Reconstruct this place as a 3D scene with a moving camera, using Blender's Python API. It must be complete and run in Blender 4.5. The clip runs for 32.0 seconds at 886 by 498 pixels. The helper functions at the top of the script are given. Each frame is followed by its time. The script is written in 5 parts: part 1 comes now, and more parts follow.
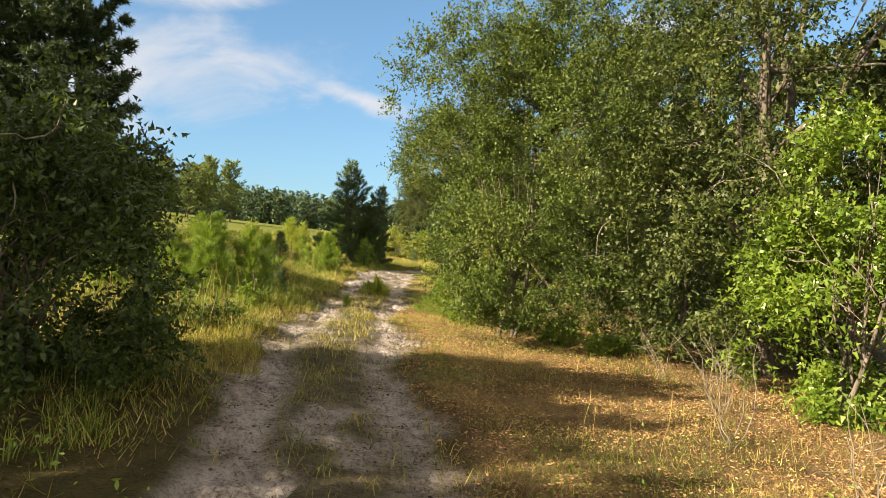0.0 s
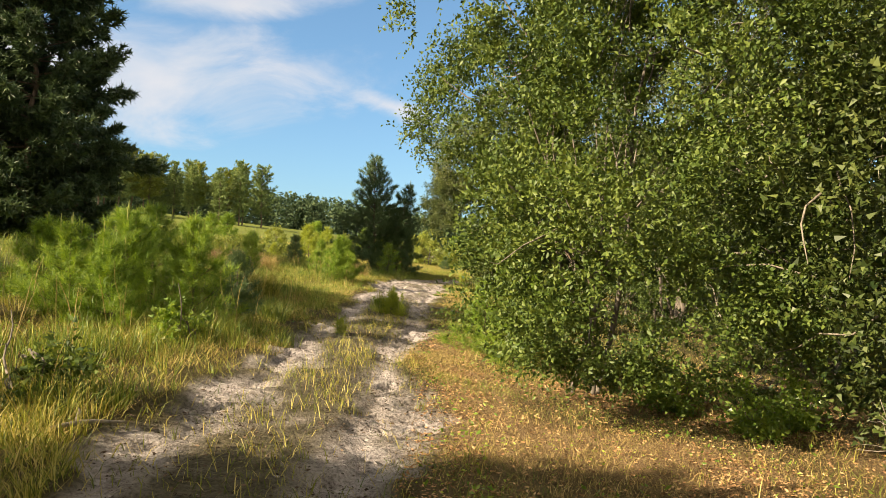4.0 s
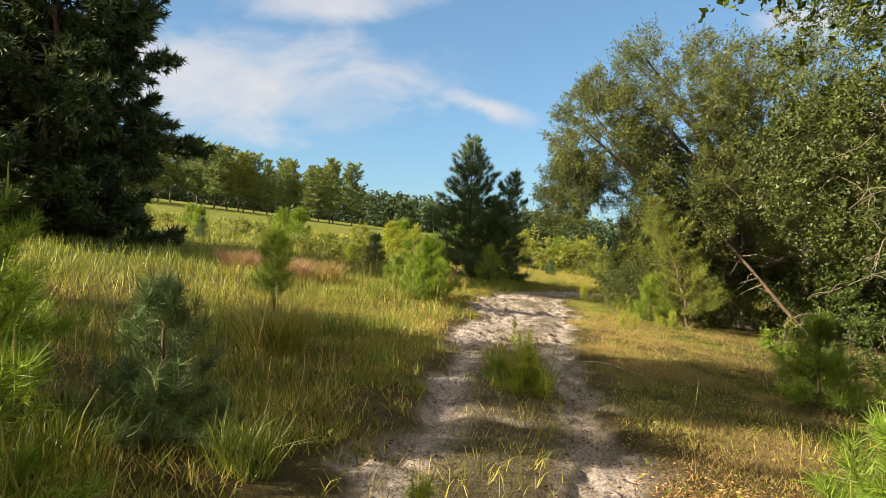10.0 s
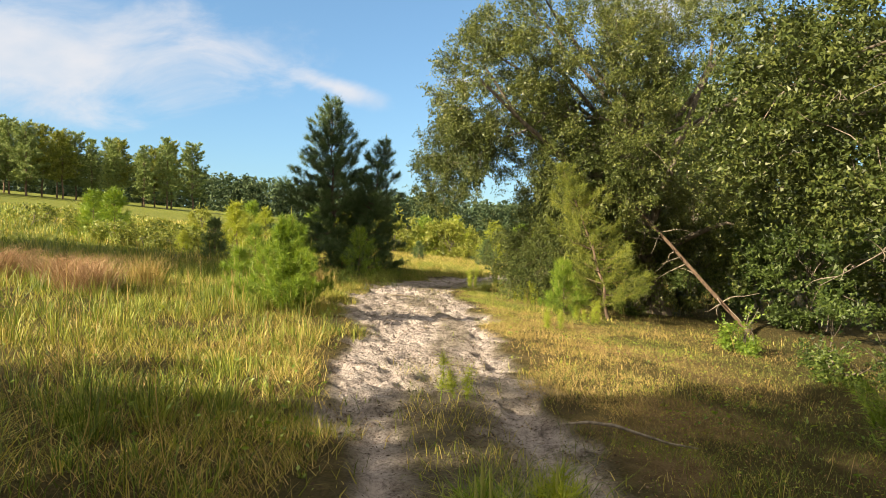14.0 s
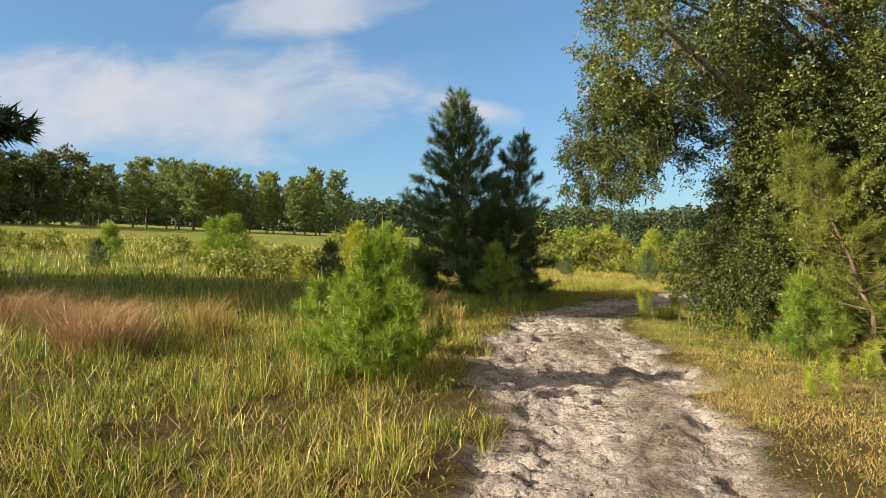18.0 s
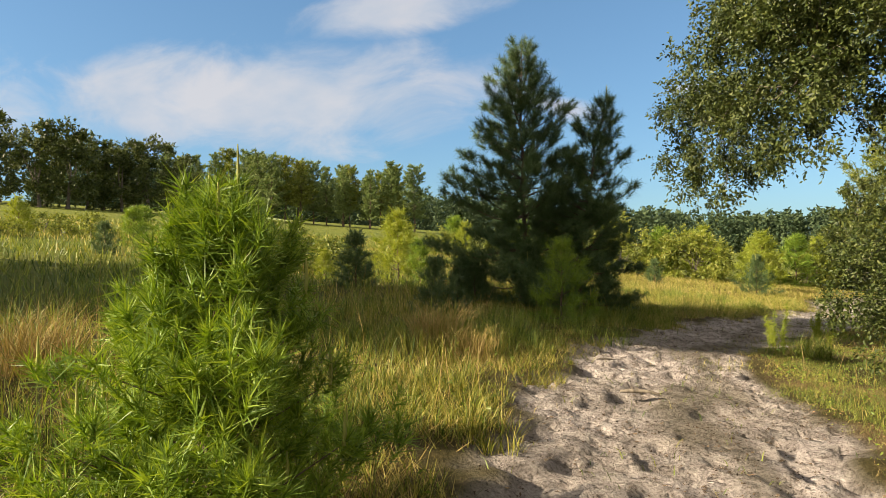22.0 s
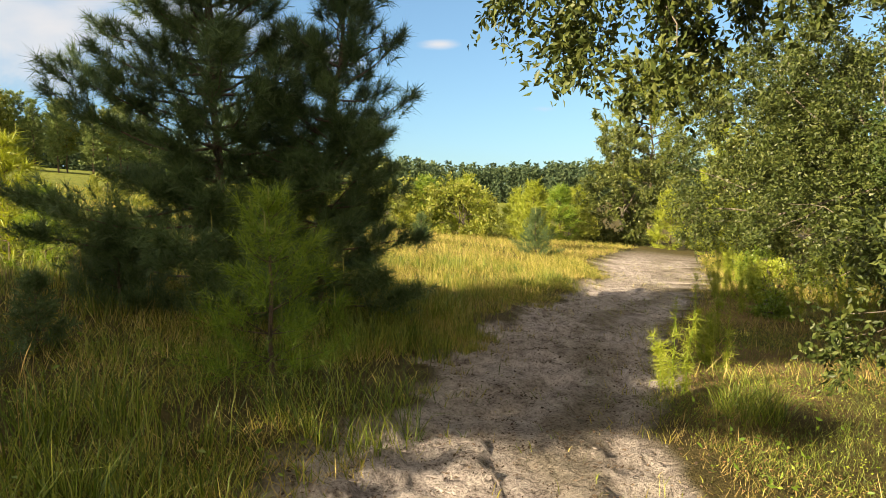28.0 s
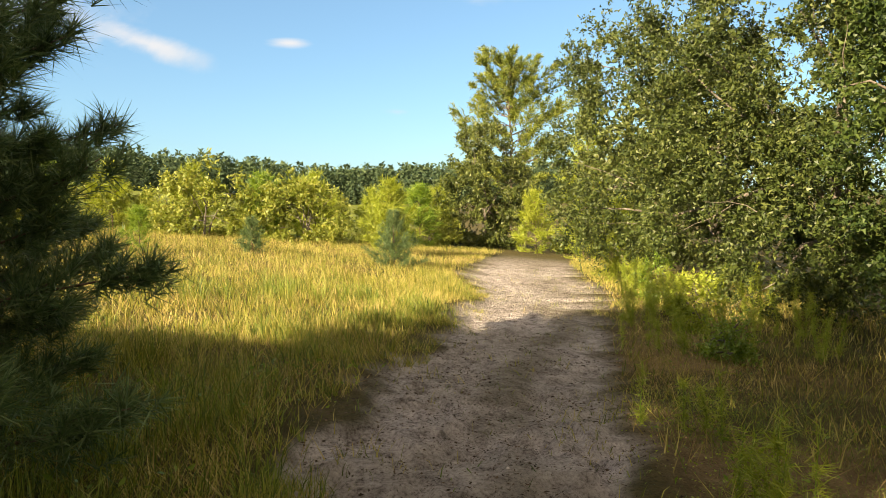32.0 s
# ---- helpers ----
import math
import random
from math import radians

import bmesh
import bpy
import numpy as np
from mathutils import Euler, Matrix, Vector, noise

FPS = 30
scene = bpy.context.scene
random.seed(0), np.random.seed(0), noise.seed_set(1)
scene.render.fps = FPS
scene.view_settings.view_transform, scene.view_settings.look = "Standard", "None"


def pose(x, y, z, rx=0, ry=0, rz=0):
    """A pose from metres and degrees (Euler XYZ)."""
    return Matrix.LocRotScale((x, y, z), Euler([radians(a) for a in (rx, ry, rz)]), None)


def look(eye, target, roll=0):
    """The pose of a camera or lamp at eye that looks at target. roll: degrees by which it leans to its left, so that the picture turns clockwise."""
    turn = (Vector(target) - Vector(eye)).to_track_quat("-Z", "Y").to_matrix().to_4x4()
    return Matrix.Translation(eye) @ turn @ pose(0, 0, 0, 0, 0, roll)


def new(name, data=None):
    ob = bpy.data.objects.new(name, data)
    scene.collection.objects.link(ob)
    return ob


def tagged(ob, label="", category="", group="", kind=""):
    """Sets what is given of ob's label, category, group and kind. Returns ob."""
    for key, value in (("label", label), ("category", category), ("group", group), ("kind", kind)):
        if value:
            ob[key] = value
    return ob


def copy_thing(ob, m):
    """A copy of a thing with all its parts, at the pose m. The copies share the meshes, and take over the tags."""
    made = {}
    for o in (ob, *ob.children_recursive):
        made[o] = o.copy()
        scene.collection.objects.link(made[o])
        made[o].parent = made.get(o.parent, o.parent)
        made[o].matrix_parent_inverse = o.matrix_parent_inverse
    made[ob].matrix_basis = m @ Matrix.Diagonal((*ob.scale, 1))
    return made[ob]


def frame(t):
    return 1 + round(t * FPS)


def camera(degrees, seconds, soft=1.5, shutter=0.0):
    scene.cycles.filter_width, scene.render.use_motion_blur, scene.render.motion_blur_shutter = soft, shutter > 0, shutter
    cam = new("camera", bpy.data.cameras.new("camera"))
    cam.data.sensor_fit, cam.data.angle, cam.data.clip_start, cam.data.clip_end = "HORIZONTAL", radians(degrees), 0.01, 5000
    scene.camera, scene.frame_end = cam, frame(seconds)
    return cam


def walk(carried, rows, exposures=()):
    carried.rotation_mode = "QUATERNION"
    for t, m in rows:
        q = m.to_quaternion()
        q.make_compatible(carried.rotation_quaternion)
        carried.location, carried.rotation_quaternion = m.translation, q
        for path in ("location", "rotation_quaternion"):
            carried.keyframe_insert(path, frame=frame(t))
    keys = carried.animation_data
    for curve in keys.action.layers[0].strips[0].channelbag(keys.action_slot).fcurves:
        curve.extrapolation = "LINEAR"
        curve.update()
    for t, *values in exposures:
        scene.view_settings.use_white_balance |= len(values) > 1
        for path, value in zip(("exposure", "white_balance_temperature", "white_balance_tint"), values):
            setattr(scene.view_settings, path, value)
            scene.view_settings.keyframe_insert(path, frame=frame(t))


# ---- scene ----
cam = camera(67.6, 32.0, 0.7)
METRES, EYE, TILT, LEAN, TURN = 36.6, 1.5, 0.0, 5.5, 0.0
ROWS = [
    (0.0, 0.0, 0.0, 0.0, -0.01, 0.12, -6.83),
    (0.5, 0.0004, 0.0171, -0.0006, -1.01, -0.18, -6.8),
    (1.0, 0.0029, 0.0336, -0.0015, -1.25, 0.04, -6.99),
    (1.5, 0.0023, 0.0496, -0.0022, 0.06, -0.12, -6.86),
    (2.0, 0.0032, 0.066, -0.0033, 0.28, 0.31, -6.62),
    (2.5, 0.0018, 0.0825, -0.0034, 0.71, 0.71, -7.05),
    (4.5, -0.0044, 0.1441, -0.0012, 3.99, 0.33, -7.4),
    (5.0, -0.0074, 0.1584, -0.0012, 5.27, 0.32, -7.79),
    (5.5, -0.0078, 0.1736, -0.0016, 6.56, 0.01, -7.87),
    (6.0, -0.0114, 0.1876, -0.0014, 9.04, -0.35, -7.84),
    (6.5, -0.0139, 0.2033, -0.0014, 10.13, -0.69, -7.27),
    (7.0, -0.0178, 0.2191, -0.0006, 10.33, -0.24, -7.2),
    (7.5, -0.0218, 0.2347, -0.0002, 9.44, 0.05, -7.41),
    (8.0, -0.0253, 0.2525, -0.0006, 9.49, -0.3, -7.47),
    (8.5, -0.0305, 0.2689, 0.0, 9.85, -0.71, -7.69),
    (9.0, -0.0333, 0.2863, -0.0002, 11.3, -0.76, -7.79),
    (9.5, -0.0376, 0.3014, 0.0009, 10.47, -0.7, -8.2),
    (10.0, -0.04, 0.3173, 0.0009, 10.65, -0.69, -7.64),
    (10.5, -0.047, 0.3303, 0.001, 11.83, -0.91, -7.13),
    (11.0, -0.0521, 0.3436, 0.0004, 11.68, -0.65, -6.37),
    (11.5, -0.0578, 0.3585, 0.0, 10.67, -0.12, -5.84),
    (12.0, -0.062, 0.3736, -0.0007, 7.69, -0.41, -5.75),
    (12.5, -0.0635, 0.3898, -0.0001, 4.96, -0.46, -5.62),
    (13.0, -0.0668, 0.4042, 0.0003, 0.97, -0.67, -5.47),
    (13.5, -0.0669, 0.4195, 0.0006, -0.58, -0.69, -5.55),
    (15.5, -0.0737, 0.4847, -0.0023, -6.07, -1.3, -6.36),
    (16.0, -0.0765, 0.5005, -0.0008, -2.03, -1.26, -6.24),
    (16.5, -0.0768, 0.5139, 0.0002, 4.49, -0.75, -5.06),
    (17.0, -0.0739, 0.5279, 0.0006, 4.72, -0.38, -3.64),
    (17.5, -0.0759, 0.5405, 0.0005, 5.34, -0.45, -3.1),
    (18.0, -0.0744, 0.5549, 0.0005, 10.22, -0.36, -2.93),
    (18.5, -0.0743, 0.5684, 0.0004, 12.53, 0.03, -2.85),
    (19.0, -0.0732, 0.5829, 0.0, 11.83, 0.75, -3.16),
    (19.5, -0.0729, 0.5997, -0.0001, 10.06, 0.75, -2.75),
    (20.0, -0.0738, 0.6154, 0.0002, 7.48, 0.3, -2.91),
    (20.5, -0.0741, 0.6319, 0.0005, 6.5, 0.02, -3.24),
    (21.0, -0.0772, 0.6472, 0.0005, 6.86, -0.21, -3.55),
    (21.5, -0.0782, 0.6625, 0.0003, 16.71, 0.06, -4.01),
    (22.0, -0.079, 0.6793, -0.0006, 17.11, -1.0, -4.69),
    (22.5, -0.0766, 0.6956, -0.0006, 11.93, -1.59, -5.4),
    (23.0, -0.0775, 0.7107, -0.0002, 9.54, -2.02, -5.47),
    (23.5, -0.0768, 0.724, 0.0002, 5.95, -3.09, -6.37),
    (24.0, -0.0762, 0.7399, 0.0012, 4.36, -2.05, -6.13),
    (24.5, -0.0794, 0.7564, 0.0006, 3.54, -2.13, -6.05),
    (26.5, -0.0866, 0.8193, -0.0002, 2.4, -3.62, -5.91),
    (27.0, -0.0857, 0.8343, -0.0001, 0.01, -3.26, -5.87),
    (27.5, -0.0872, 0.8501, 0.0015, -1.7, -3.46, -5.26),
    (28.0, -0.0897, 0.8633, 0.0025, -3.56, -3.63, -4.81),
    (28.5, -0.0891, 0.8781, 0.0027, -6.69, -3.23, -4.62),
    (29.0, -0.0905, 0.8927, 0.004, -9.58, -2.83, -4.78),
    (29.5, -0.0857, 0.9077, 0.0027, -13.27, -2.21, -4.56),
    (30.0, -0.0834, 0.9235, 0.0026, -14.82, -2.26, -4.69),
    (30.5, -0.0789, 0.9407, 0.0019, -15.29, -3.17, -4.54),
    (31.0, -0.0745, 0.9553, 0.0028, -15.46, -3.33, -4.14),
    (31.5, -0.0727, 0.9692, 0.003, -15.93, -3.39, -4.55),
    (32.0, -0.0674, 0.9832, 0.0031, -16.07, -2.45, -4.3),
]
walk(cam, [(t, pose(0, 0, EYE, TILT, LEAN, TURN) @ pose(METRES * x, METRES * y, METRES * z, 90 + pitch, roll, yaw)) for t, x, y, z, yaw, pitch, roll in ROWS], exposures=((0.0, 1.65, 6900, 10), (5.0, 1.65, 6900, 10), (8.0, 1.55, 6900, 10), (12.0, 1.55, 6900, 10), (15.0, 1.75, 6900, 10), (16.0, 1.7, 6900, 10), (17.0, 1.45, 6700, 10), (18.0, 1.38, 6600, 10), (22.0, 1.38, 6700, 10), (23.5, 1.6, 7000, 10), (27.0, 1.68, 7200, 10), (30.0, 1.75, 7300, 10), (32.0, 1.82, 7400, 10)))

# ---- sky, sun ----
SUN_TO = Vector((-0.845, -0.535, 0.505)).normalized()
sun_data = bpy.data.lights.new("sun", "SUN")
sun_data.energy, sun_data.angle, sun_data.color = 5.0, radians(0.55), (1.0, 0.845, 0.60)
sun = new("sun", sun_data)
sun.matrix_world = look((0, 0, 60), Vector((0, 0, 60)) - SUN_TO)


def build_world():
    w = bpy.data.worlds.new("world")
    scene.world = w
    w.use_nodes = True
    nt = w.node_tree
    nt.nodes.clear()
    N = nt.nodes.new
    L = nt.links.new

    def math_node(op, a, b=None, clamp=False):
        n = N("ShaderNodeMath")
        n.operation, n.use_clamp = op, clamp
        for k, v in enumerate((a, b)):
            if v is None:
                continue
            if isinstance(v, (int, float)):
                n.inputs[k].default_value = v
            else:
                L(v, n.inputs[k])
        return n.outputs[0]

    sky = N("ShaderNodeTexSky")
    sky.sky_type, sky.sun_disc = "NISHITA", False
    sky.sun_elevation = math.asin(SUN_TO.z)
    sky.sun_rotation = math.atan2(SUN_TO.x, SUN_TO.y)
    sky.air_density, sky.dust_density, sky.ozone_density = 1.0, 0.9, 3.0
    tc = N("ShaderNodeTexCoord")
    sep = N("ShaderNodeSeparateXYZ")
    L(tc.outputs["Generated"], sep.inputs[0])
    x, y, z = sep.outputs
    ahead = math_node("MAXIMUM", y, 0.05)
    a = math_node("DIVIDE", x, ahead)
    b = math_node("DIVIDE", z, ahead)
    comb = N("ShaderNodeCombineXYZ")
    L(math_node("MULTIPLY", a, 3.0), comb.inputs[0])
    L(math_node("MULTIPLY", b, 6.0), comb.inputs[1])
    noi = N("ShaderNodeTexNoise")
    noi.inputs["Scale"].default_value, noi.inputs["Detail"].default_value = 1.6, 8
    noi.inputs["Roughness"].default_value, noi.inputs["Distortion"].default_value = 0.6, 0.5
    L(comb.outputs[0], noi.inputs["Vector"])

    def blob(ca, cb, ra, rb, tilt):
        da = math_node("SUBTRACT", a, ca)
        db = math_node("SUBTRACT", math_node("SUBTRACT", b, cb), math_node("MULTIPLY", da, tilt))
        da = math_node("DIVIDE", da, ra)
        db = math_node("DIVIDE", db, rb)
        d = math_node("ADD", math_node("MULTIPLY", da, da), math_node("MULTIPLY", db, db))
        return math_node("SUBTRACT", 1.0, math_node("SQRT", d), True)

    total = None
    for spec in CLOUDS:
        v = math_node("MULTIPLY", blob(*spec[:5]), spec[5])
        total = v if total is None else math_node("MAXIMUM", total, v)
    dens = math_node("ADD", math_node("MULTIPLY", total, 1.7), math_node("MULTIPLY", math_node("SUBTRACT", noi.outputs["Fac"], 0.62), 2.2))
    dens = math_node("MULTIPLY", dens, math_node("GREATER_THAN", total, 0.0))
    ramp = N("ShaderNodeMapRange")
    ramp.interpolation_type = "SMOOTHSTEP"
    ramp.inputs["From Min"].default_value, ramp.inputs["From Max"].default_value = 0.0, 1.0
    L(dens, ramp.inputs["Value"])
    fac = math_node("MULTIPLY", ramp.outputs[0], 0.8)
    tone = N("ShaderNodeTexNoise")
    tone.inputs["Scale"].default_value, tone.inputs["Detail"].default_value = 1.9, 5
    L(comb.outputs[0], tone.inputs["Vector"])
    cr = N("ShaderNodeValToRGB")
    cr.color_ramp.elements[0].position, cr.color_ramp.elements[0].color = 0.32, (3.7, 4.25, 5.05, 1)
    cr.color_ramp.elements[1].position, cr.color_ramp.elements[1].color = 0.62, (5.3, 5.15, 5.3, 1)
    L(tone.outputs["Fac"], cr.inputs[0])
    # broken cloud overhead and behind, above the clear sky: unseen, added to brighten shade
    high = N("ShaderNodeMapRange")
    high.interpolation_type = "SMOOTHSTEP"
    high.inputs["From Min"].default_value, high.inputs["From Max"].default_value = 0.50, 0.68
    L(z, high.inputs["Value"])
    back = N("ShaderNodeMapRange")
    back.interpolation_type = "SMOOTHSTEP"
    back.inputs["From Min"].default_value, back.inputs["From Max"].default_value = 0.25, -0.15
    L(y, back.inputs["Value"])
    over = N("ShaderNodeTexNoise")
    over.inputs["Scale"].default_value, over.inputs["Detail"].default_value = 3.2, 6
    L(tc.outputs["Generated"], over.inputs["Vector"])
    lump = N("ShaderNodeMapRange")
    lump.interpolation_type = "SMOOTHSTEP"
    lump.inputs["From Min"].default_value, lump.inputs["From Max"].default_value = 0.30, 0.50
    L(over.outputs["Fac"], lump.inputs["Value"])
    cover = math_node("MULTIPLY", math_node("MAXIMUM", high.outputs[0], back.outputs[0]), lump.outputs[0])
    tint = N("ShaderNodeMix")
    tint.data_type, tint.blend_type = "RGBA", "MULTIPLY"
    tint.inputs["Factor"].default_value = 1.0
    tint.inputs["B"].default_value = SKY_TINT
    gam = N("ShaderNodeGamma")
    gam.inputs["Gamma"].default_value = 0.75
    L(sky.outputs[0], gam.inputs["Color"])
    L(gam.outputs[0], tint.inputs["A"])
    mix = N("ShaderNodeMix")
    mix.data_type = "RGBA"
    L(fac, mix.inputs["Factor"])
    L(tint.outputs["Result"], mix.inputs["A"])
    L(cr.outputs[0], mix.inputs["B"])
    top = N("ShaderNodeMix")
    top.data_type = "RGBA"
    # Bright warm tone of the added cloud, set to fill the shade.
    top.inputs["B"].default_value = (7.0, 6.2, 4.9, 1)
    L(math_node("MULTIPLY", cover, 0.9), top.inputs["Factor"])
    L(mix.outputs["Result"], top.inputs["A"])
    bg = N("ShaderNodeBackground")
    bg.inputs["Strength"].default_value = 0.055
    L(top.outputs["Result"], bg.inputs["Color"])
    out = N("ShaderNodeOutputWorld")
    L(bg.outputs[0], out.inputs["Surface"])


# cloud banks: bearing and height (as tangents), half sizes, tilt, strength
CLOUDS = [(-0.68, 0.28, 0.68, 0.135, -0.07, 1.0), (-0.38, 0.405, 0.26, 0.065, 0.05, 1.0),
          (-1.5, 0.30, 0.7, 0.16, 0.0, 0.9), (-0.13, 0.225, 0.12, 0.03, -0.3, 0.75), (0.06, 0.235, 0.05, 0.014, 0.0, 0.8),
          (0.42, 0.36, 0.22, 0.05, 0.1, 0.8), (0.22, 0.14, 0.06, 0.012, 0.0, 0.6)]
SKY_TINT = (1.05, 1.45, 1.70, 1)
build_world()

# ---- materials ----


def material(name):
    m = bpy.data.materials.new(name)
    m.use_nodes = True
    nt = m.node_tree
    return m, nt, nt.nodes["Principled BSDF"], nt.nodes["Material Output"]


def ramp_node(nt, fac, stops):
    n = nt.nodes.new("ShaderNodeValToRGB")
    els = n.color_ramp.elements
    while len(els) < len(stops):
        els.new(0.5)
    for e, (p, c) in zip(els, stops):
        e.position, e.color = p, (*c, 1)
    nt.links.new(fac, n.inputs[0])
    return n.outputs[0]


def leaf_material(name, stops, rough=0.5, through_light=0.35, spec=0.4):
    """Foliage: colour varies from leaf to leaf and in patches, with some light passing through."""
    m, nt, bsdf, out = material(name)
    geo = nt.nodes.new("ShaderNodeNewGeometry")
    noi = nt.nodes.new("ShaderNodeTexNoise")
    noi.inputs["Scale"].default_value, noi.inputs["Detail"].default_value = 0.9, 3
    nt.links.new(geo.outputs["Position"], noi.inputs["Vector"])
    mx = nt.nodes.new("ShaderNodeMix")
    mx.inputs["Factor"].default_value = 0.5
    nt.links.new(geo.outputs["Random Per Island"], mx.inputs[2])
    nt.links.new(noi.outputs["Fac"], mx.inputs[3])
    col = ramp_node(nt, mx.outputs[0], stops)
    nt.links.new(col, bsdf.inputs["Base Color"])
    bsdf.inputs["Roughness"].default_value = rough
    bsdf.inputs["Specular IOR Level"].default_value = spec
    tr = nt.nodes.new("ShaderNodeBsdfTranslucent")
    hs = nt.nodes.new("ShaderNodeHueSaturation")
    hs.inputs["Hue"].default_value, hs.inputs["Saturation"].default_value, hs.inputs["Value"].default_value = 0.48, 1.1, 1.4
    nt.links.new(col, hs.inputs["Color"])
    nt.links.new(hs.outputs[0], tr.inputs["Color"])
    ms = nt.nodes.new("ShaderNodeMixShader")
    ms.inputs[0].default_value = through_light
    nt.links.new(bsdf.outputs[0], ms.inputs[1])
    nt.links.new(tr.outputs[0], ms.inputs[2])
    nt.links.new(ms.outputs[0], out.inputs["Surface"])
    return m


def bark_material(name, dark, light, scale=18.0):
    m, nt, bsdf, out = material(name)
    tc = nt.nodes.new("ShaderNodeTexCoord")
    mp = nt.nodes.new("ShaderNodeMapping")
    mp.inputs["Scale"].default_value = (1, 1, 0.25)
    nt.links.new(tc.outputs["Object"], mp.inputs["Vector"])
    noi = nt.nodes.new("ShaderNodeTexNoise")
    noi.inputs["Scale"].default_value, noi.inputs["Detail"].default_value = scale, 6
    nt.links.new(mp.outputs[0], noi.inputs["Vector"])
    nt.links.new(ramp_node(nt, noi.outputs["Fac"], [(0.3, dark), (0.7, light)]), bsdf.inputs["Base Color"])
    bp = nt.nodes.new("ShaderNodeBump")
    bp.inputs["Strength"].default_value, bp.inputs["Distance"].default_value = 0.8, 0.02
    nt.links.new(noi.outputs["Fac"], bp.inputs["Height"])
    nt.links.new(bp.outputs[0], bsdf.inputs["Normal"])
    bsdf.inputs["Roughness"].default_value = 0.9
    return m


MAT_OAK = leaf_material("oak_leaves", [(0.25, (0.034, 0.06, 0.012)), (0.5, (0.075, 0.115, 0.021)), (0.75, (0.14, 0.18, 0.038))], 0.5, 0.28, 0.3)
MAT_OAK_GREY = leaf_material("grey_oak_leaves", [(0.25, (0.035, 0.054, 0.013)), (0.5, (0.085, 0.112, 0.026)), (0.75, (0.18, 0.20, 0.055))], 0.42, 0.22, 0.45)
# Darker copy of the oak leaf colours, with the trees' shade put in.
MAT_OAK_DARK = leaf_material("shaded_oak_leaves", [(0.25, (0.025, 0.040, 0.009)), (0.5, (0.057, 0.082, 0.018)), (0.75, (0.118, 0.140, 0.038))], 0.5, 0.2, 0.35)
MAT_HOLLY = leaf_material("bright_leaves", [(0.15, (0.068, 0.135, 0.014)), (0.5, (0.128, 0.205, 0.026)), (0.85, (0.27, 0.345, 0.06))], 0.38, 0.35, 0.5)
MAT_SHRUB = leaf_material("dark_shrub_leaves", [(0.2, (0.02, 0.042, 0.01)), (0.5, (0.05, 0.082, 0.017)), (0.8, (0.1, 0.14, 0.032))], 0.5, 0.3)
MAT_PINE = leaf_material("pine_needles", [(0.2, (0.042, 0.08, 0.03)), (0.5, (0.085, 0.142, 0.052)), (0.8, (0.155, 0.205, 0.078))], 0.5, 0.2)
MAT_TALL = leaf_material("tall_pine_needles", [(0.2, (0.022, 0.042, 0.018)), (0.5, (0.046, 0.08, 0.032)), (0.8, (0.09, 0.125, 0.05))], 0.5, 0.15)
MAT_YOUNG = leaf_material("young_pine_needles", [(0.15, (0.055, 0.115, 0.014)), (0.5, (0.145, 0.238, 0.028)), (0.85, (0.325, 0.42, 0.064))], 0.5, 0.3)
MAT_YELLOW = leaf_material("yellow_green_needles", [(0.15, (0.144, 0.192, 0.019)), (0.5, (0.252, 0.312, 0.036)), (0.85, (0.384, 0.408, 0.072))], 0.5, 0.3)
MAT_OLIVE = leaf_material("olive_needles", [(0.25, (0.06, 0.09, 0.014)), (0.5, (0.155, 0.195, 0.03)), (0.75, (0.29, 0.31, 0.065))], 0.5, 0.25)
# Lighter than pine_needles: the far pines' sunlit, hazy look is put into the colour.
MAT_GROVE = leaf_material("grove_pine_needles", [(0.2, (0.07, 0.12, 0.035)), (0.5, (0.15, 0.21, 0.065)), (0.8, (0.26, 0.31, 0.11))], 0.6, 0.2)
MAT_THICKET = leaf_material("thicket_leaves", [(0.2, (0.10, 0.14, 0.02)), (0.5, (0.21, 0.25, 0.04)), (0.8, (0.36, 0.36, 0.09))], 0.5, 0.3)
MAT_CANDLE = leaf_material("pine_candles", [(0.2, (0.24, 0.26, 0.06)), (0.8, (0.34, 0.34, 0.10))], 0.6, 0.1)
MAT_MEADOW = leaf_material("meadow_grass", [(0.25, (0.062, 0.086, 0.014)), (0.44, (0.175, 0.198, 0.028)), (0.58, (0.325, 0.302, 0.056)), (0.74, (0.54, 0.45, 0.17))], 0.55, 0.25, 0.3)
MAT_GREEN = leaf_material("green_grass", [(0.25, (0.045, 0.08, 0.013)), (0.5, (0.13, 0.185, 0.028)), (0.75, (0.31, 0.335, 0.07))], 0.5, 0.25, 0.35)
MAT_DRY = leaf_material("dry_grass", [(0.15, (0.15, 0.12, 0.035)), (0.42, (0.29, 0.235, 0.075)), (0.65, (0.42, 0.3, 0.12)), (0.85, (0.56, 0.45, 0.21))], 0.7, 0.15, 0.2)
MAT_RUST = leaf_material("rusty_grass", [(0.15, (0.15, 0.095, 0.05)), (0.5, (0.32, 0.21, 0.115)), (0.85, (0.52, 0.38, 0.23))], 0.7, 0.15, 0.2)
MAT_LITTER = leaf_material("leaf_litter", [(0.25, (0.10, 0.055, 0.028)), (0.5, (0.34, 0.19, 0.09)), (0.75, (0.58, 0.38, 0.20))], 0.75, 0.1, 0.2)
MAT_DEBRIS = leaf_material("dark_debris", [(0.15, (0.03, 0.022, 0.015)), (0.5, (0.085, 0.06, 0.042)), (0.85, (0.20, 0.14, 0.09))], 0.8, 0.05, 0.2)
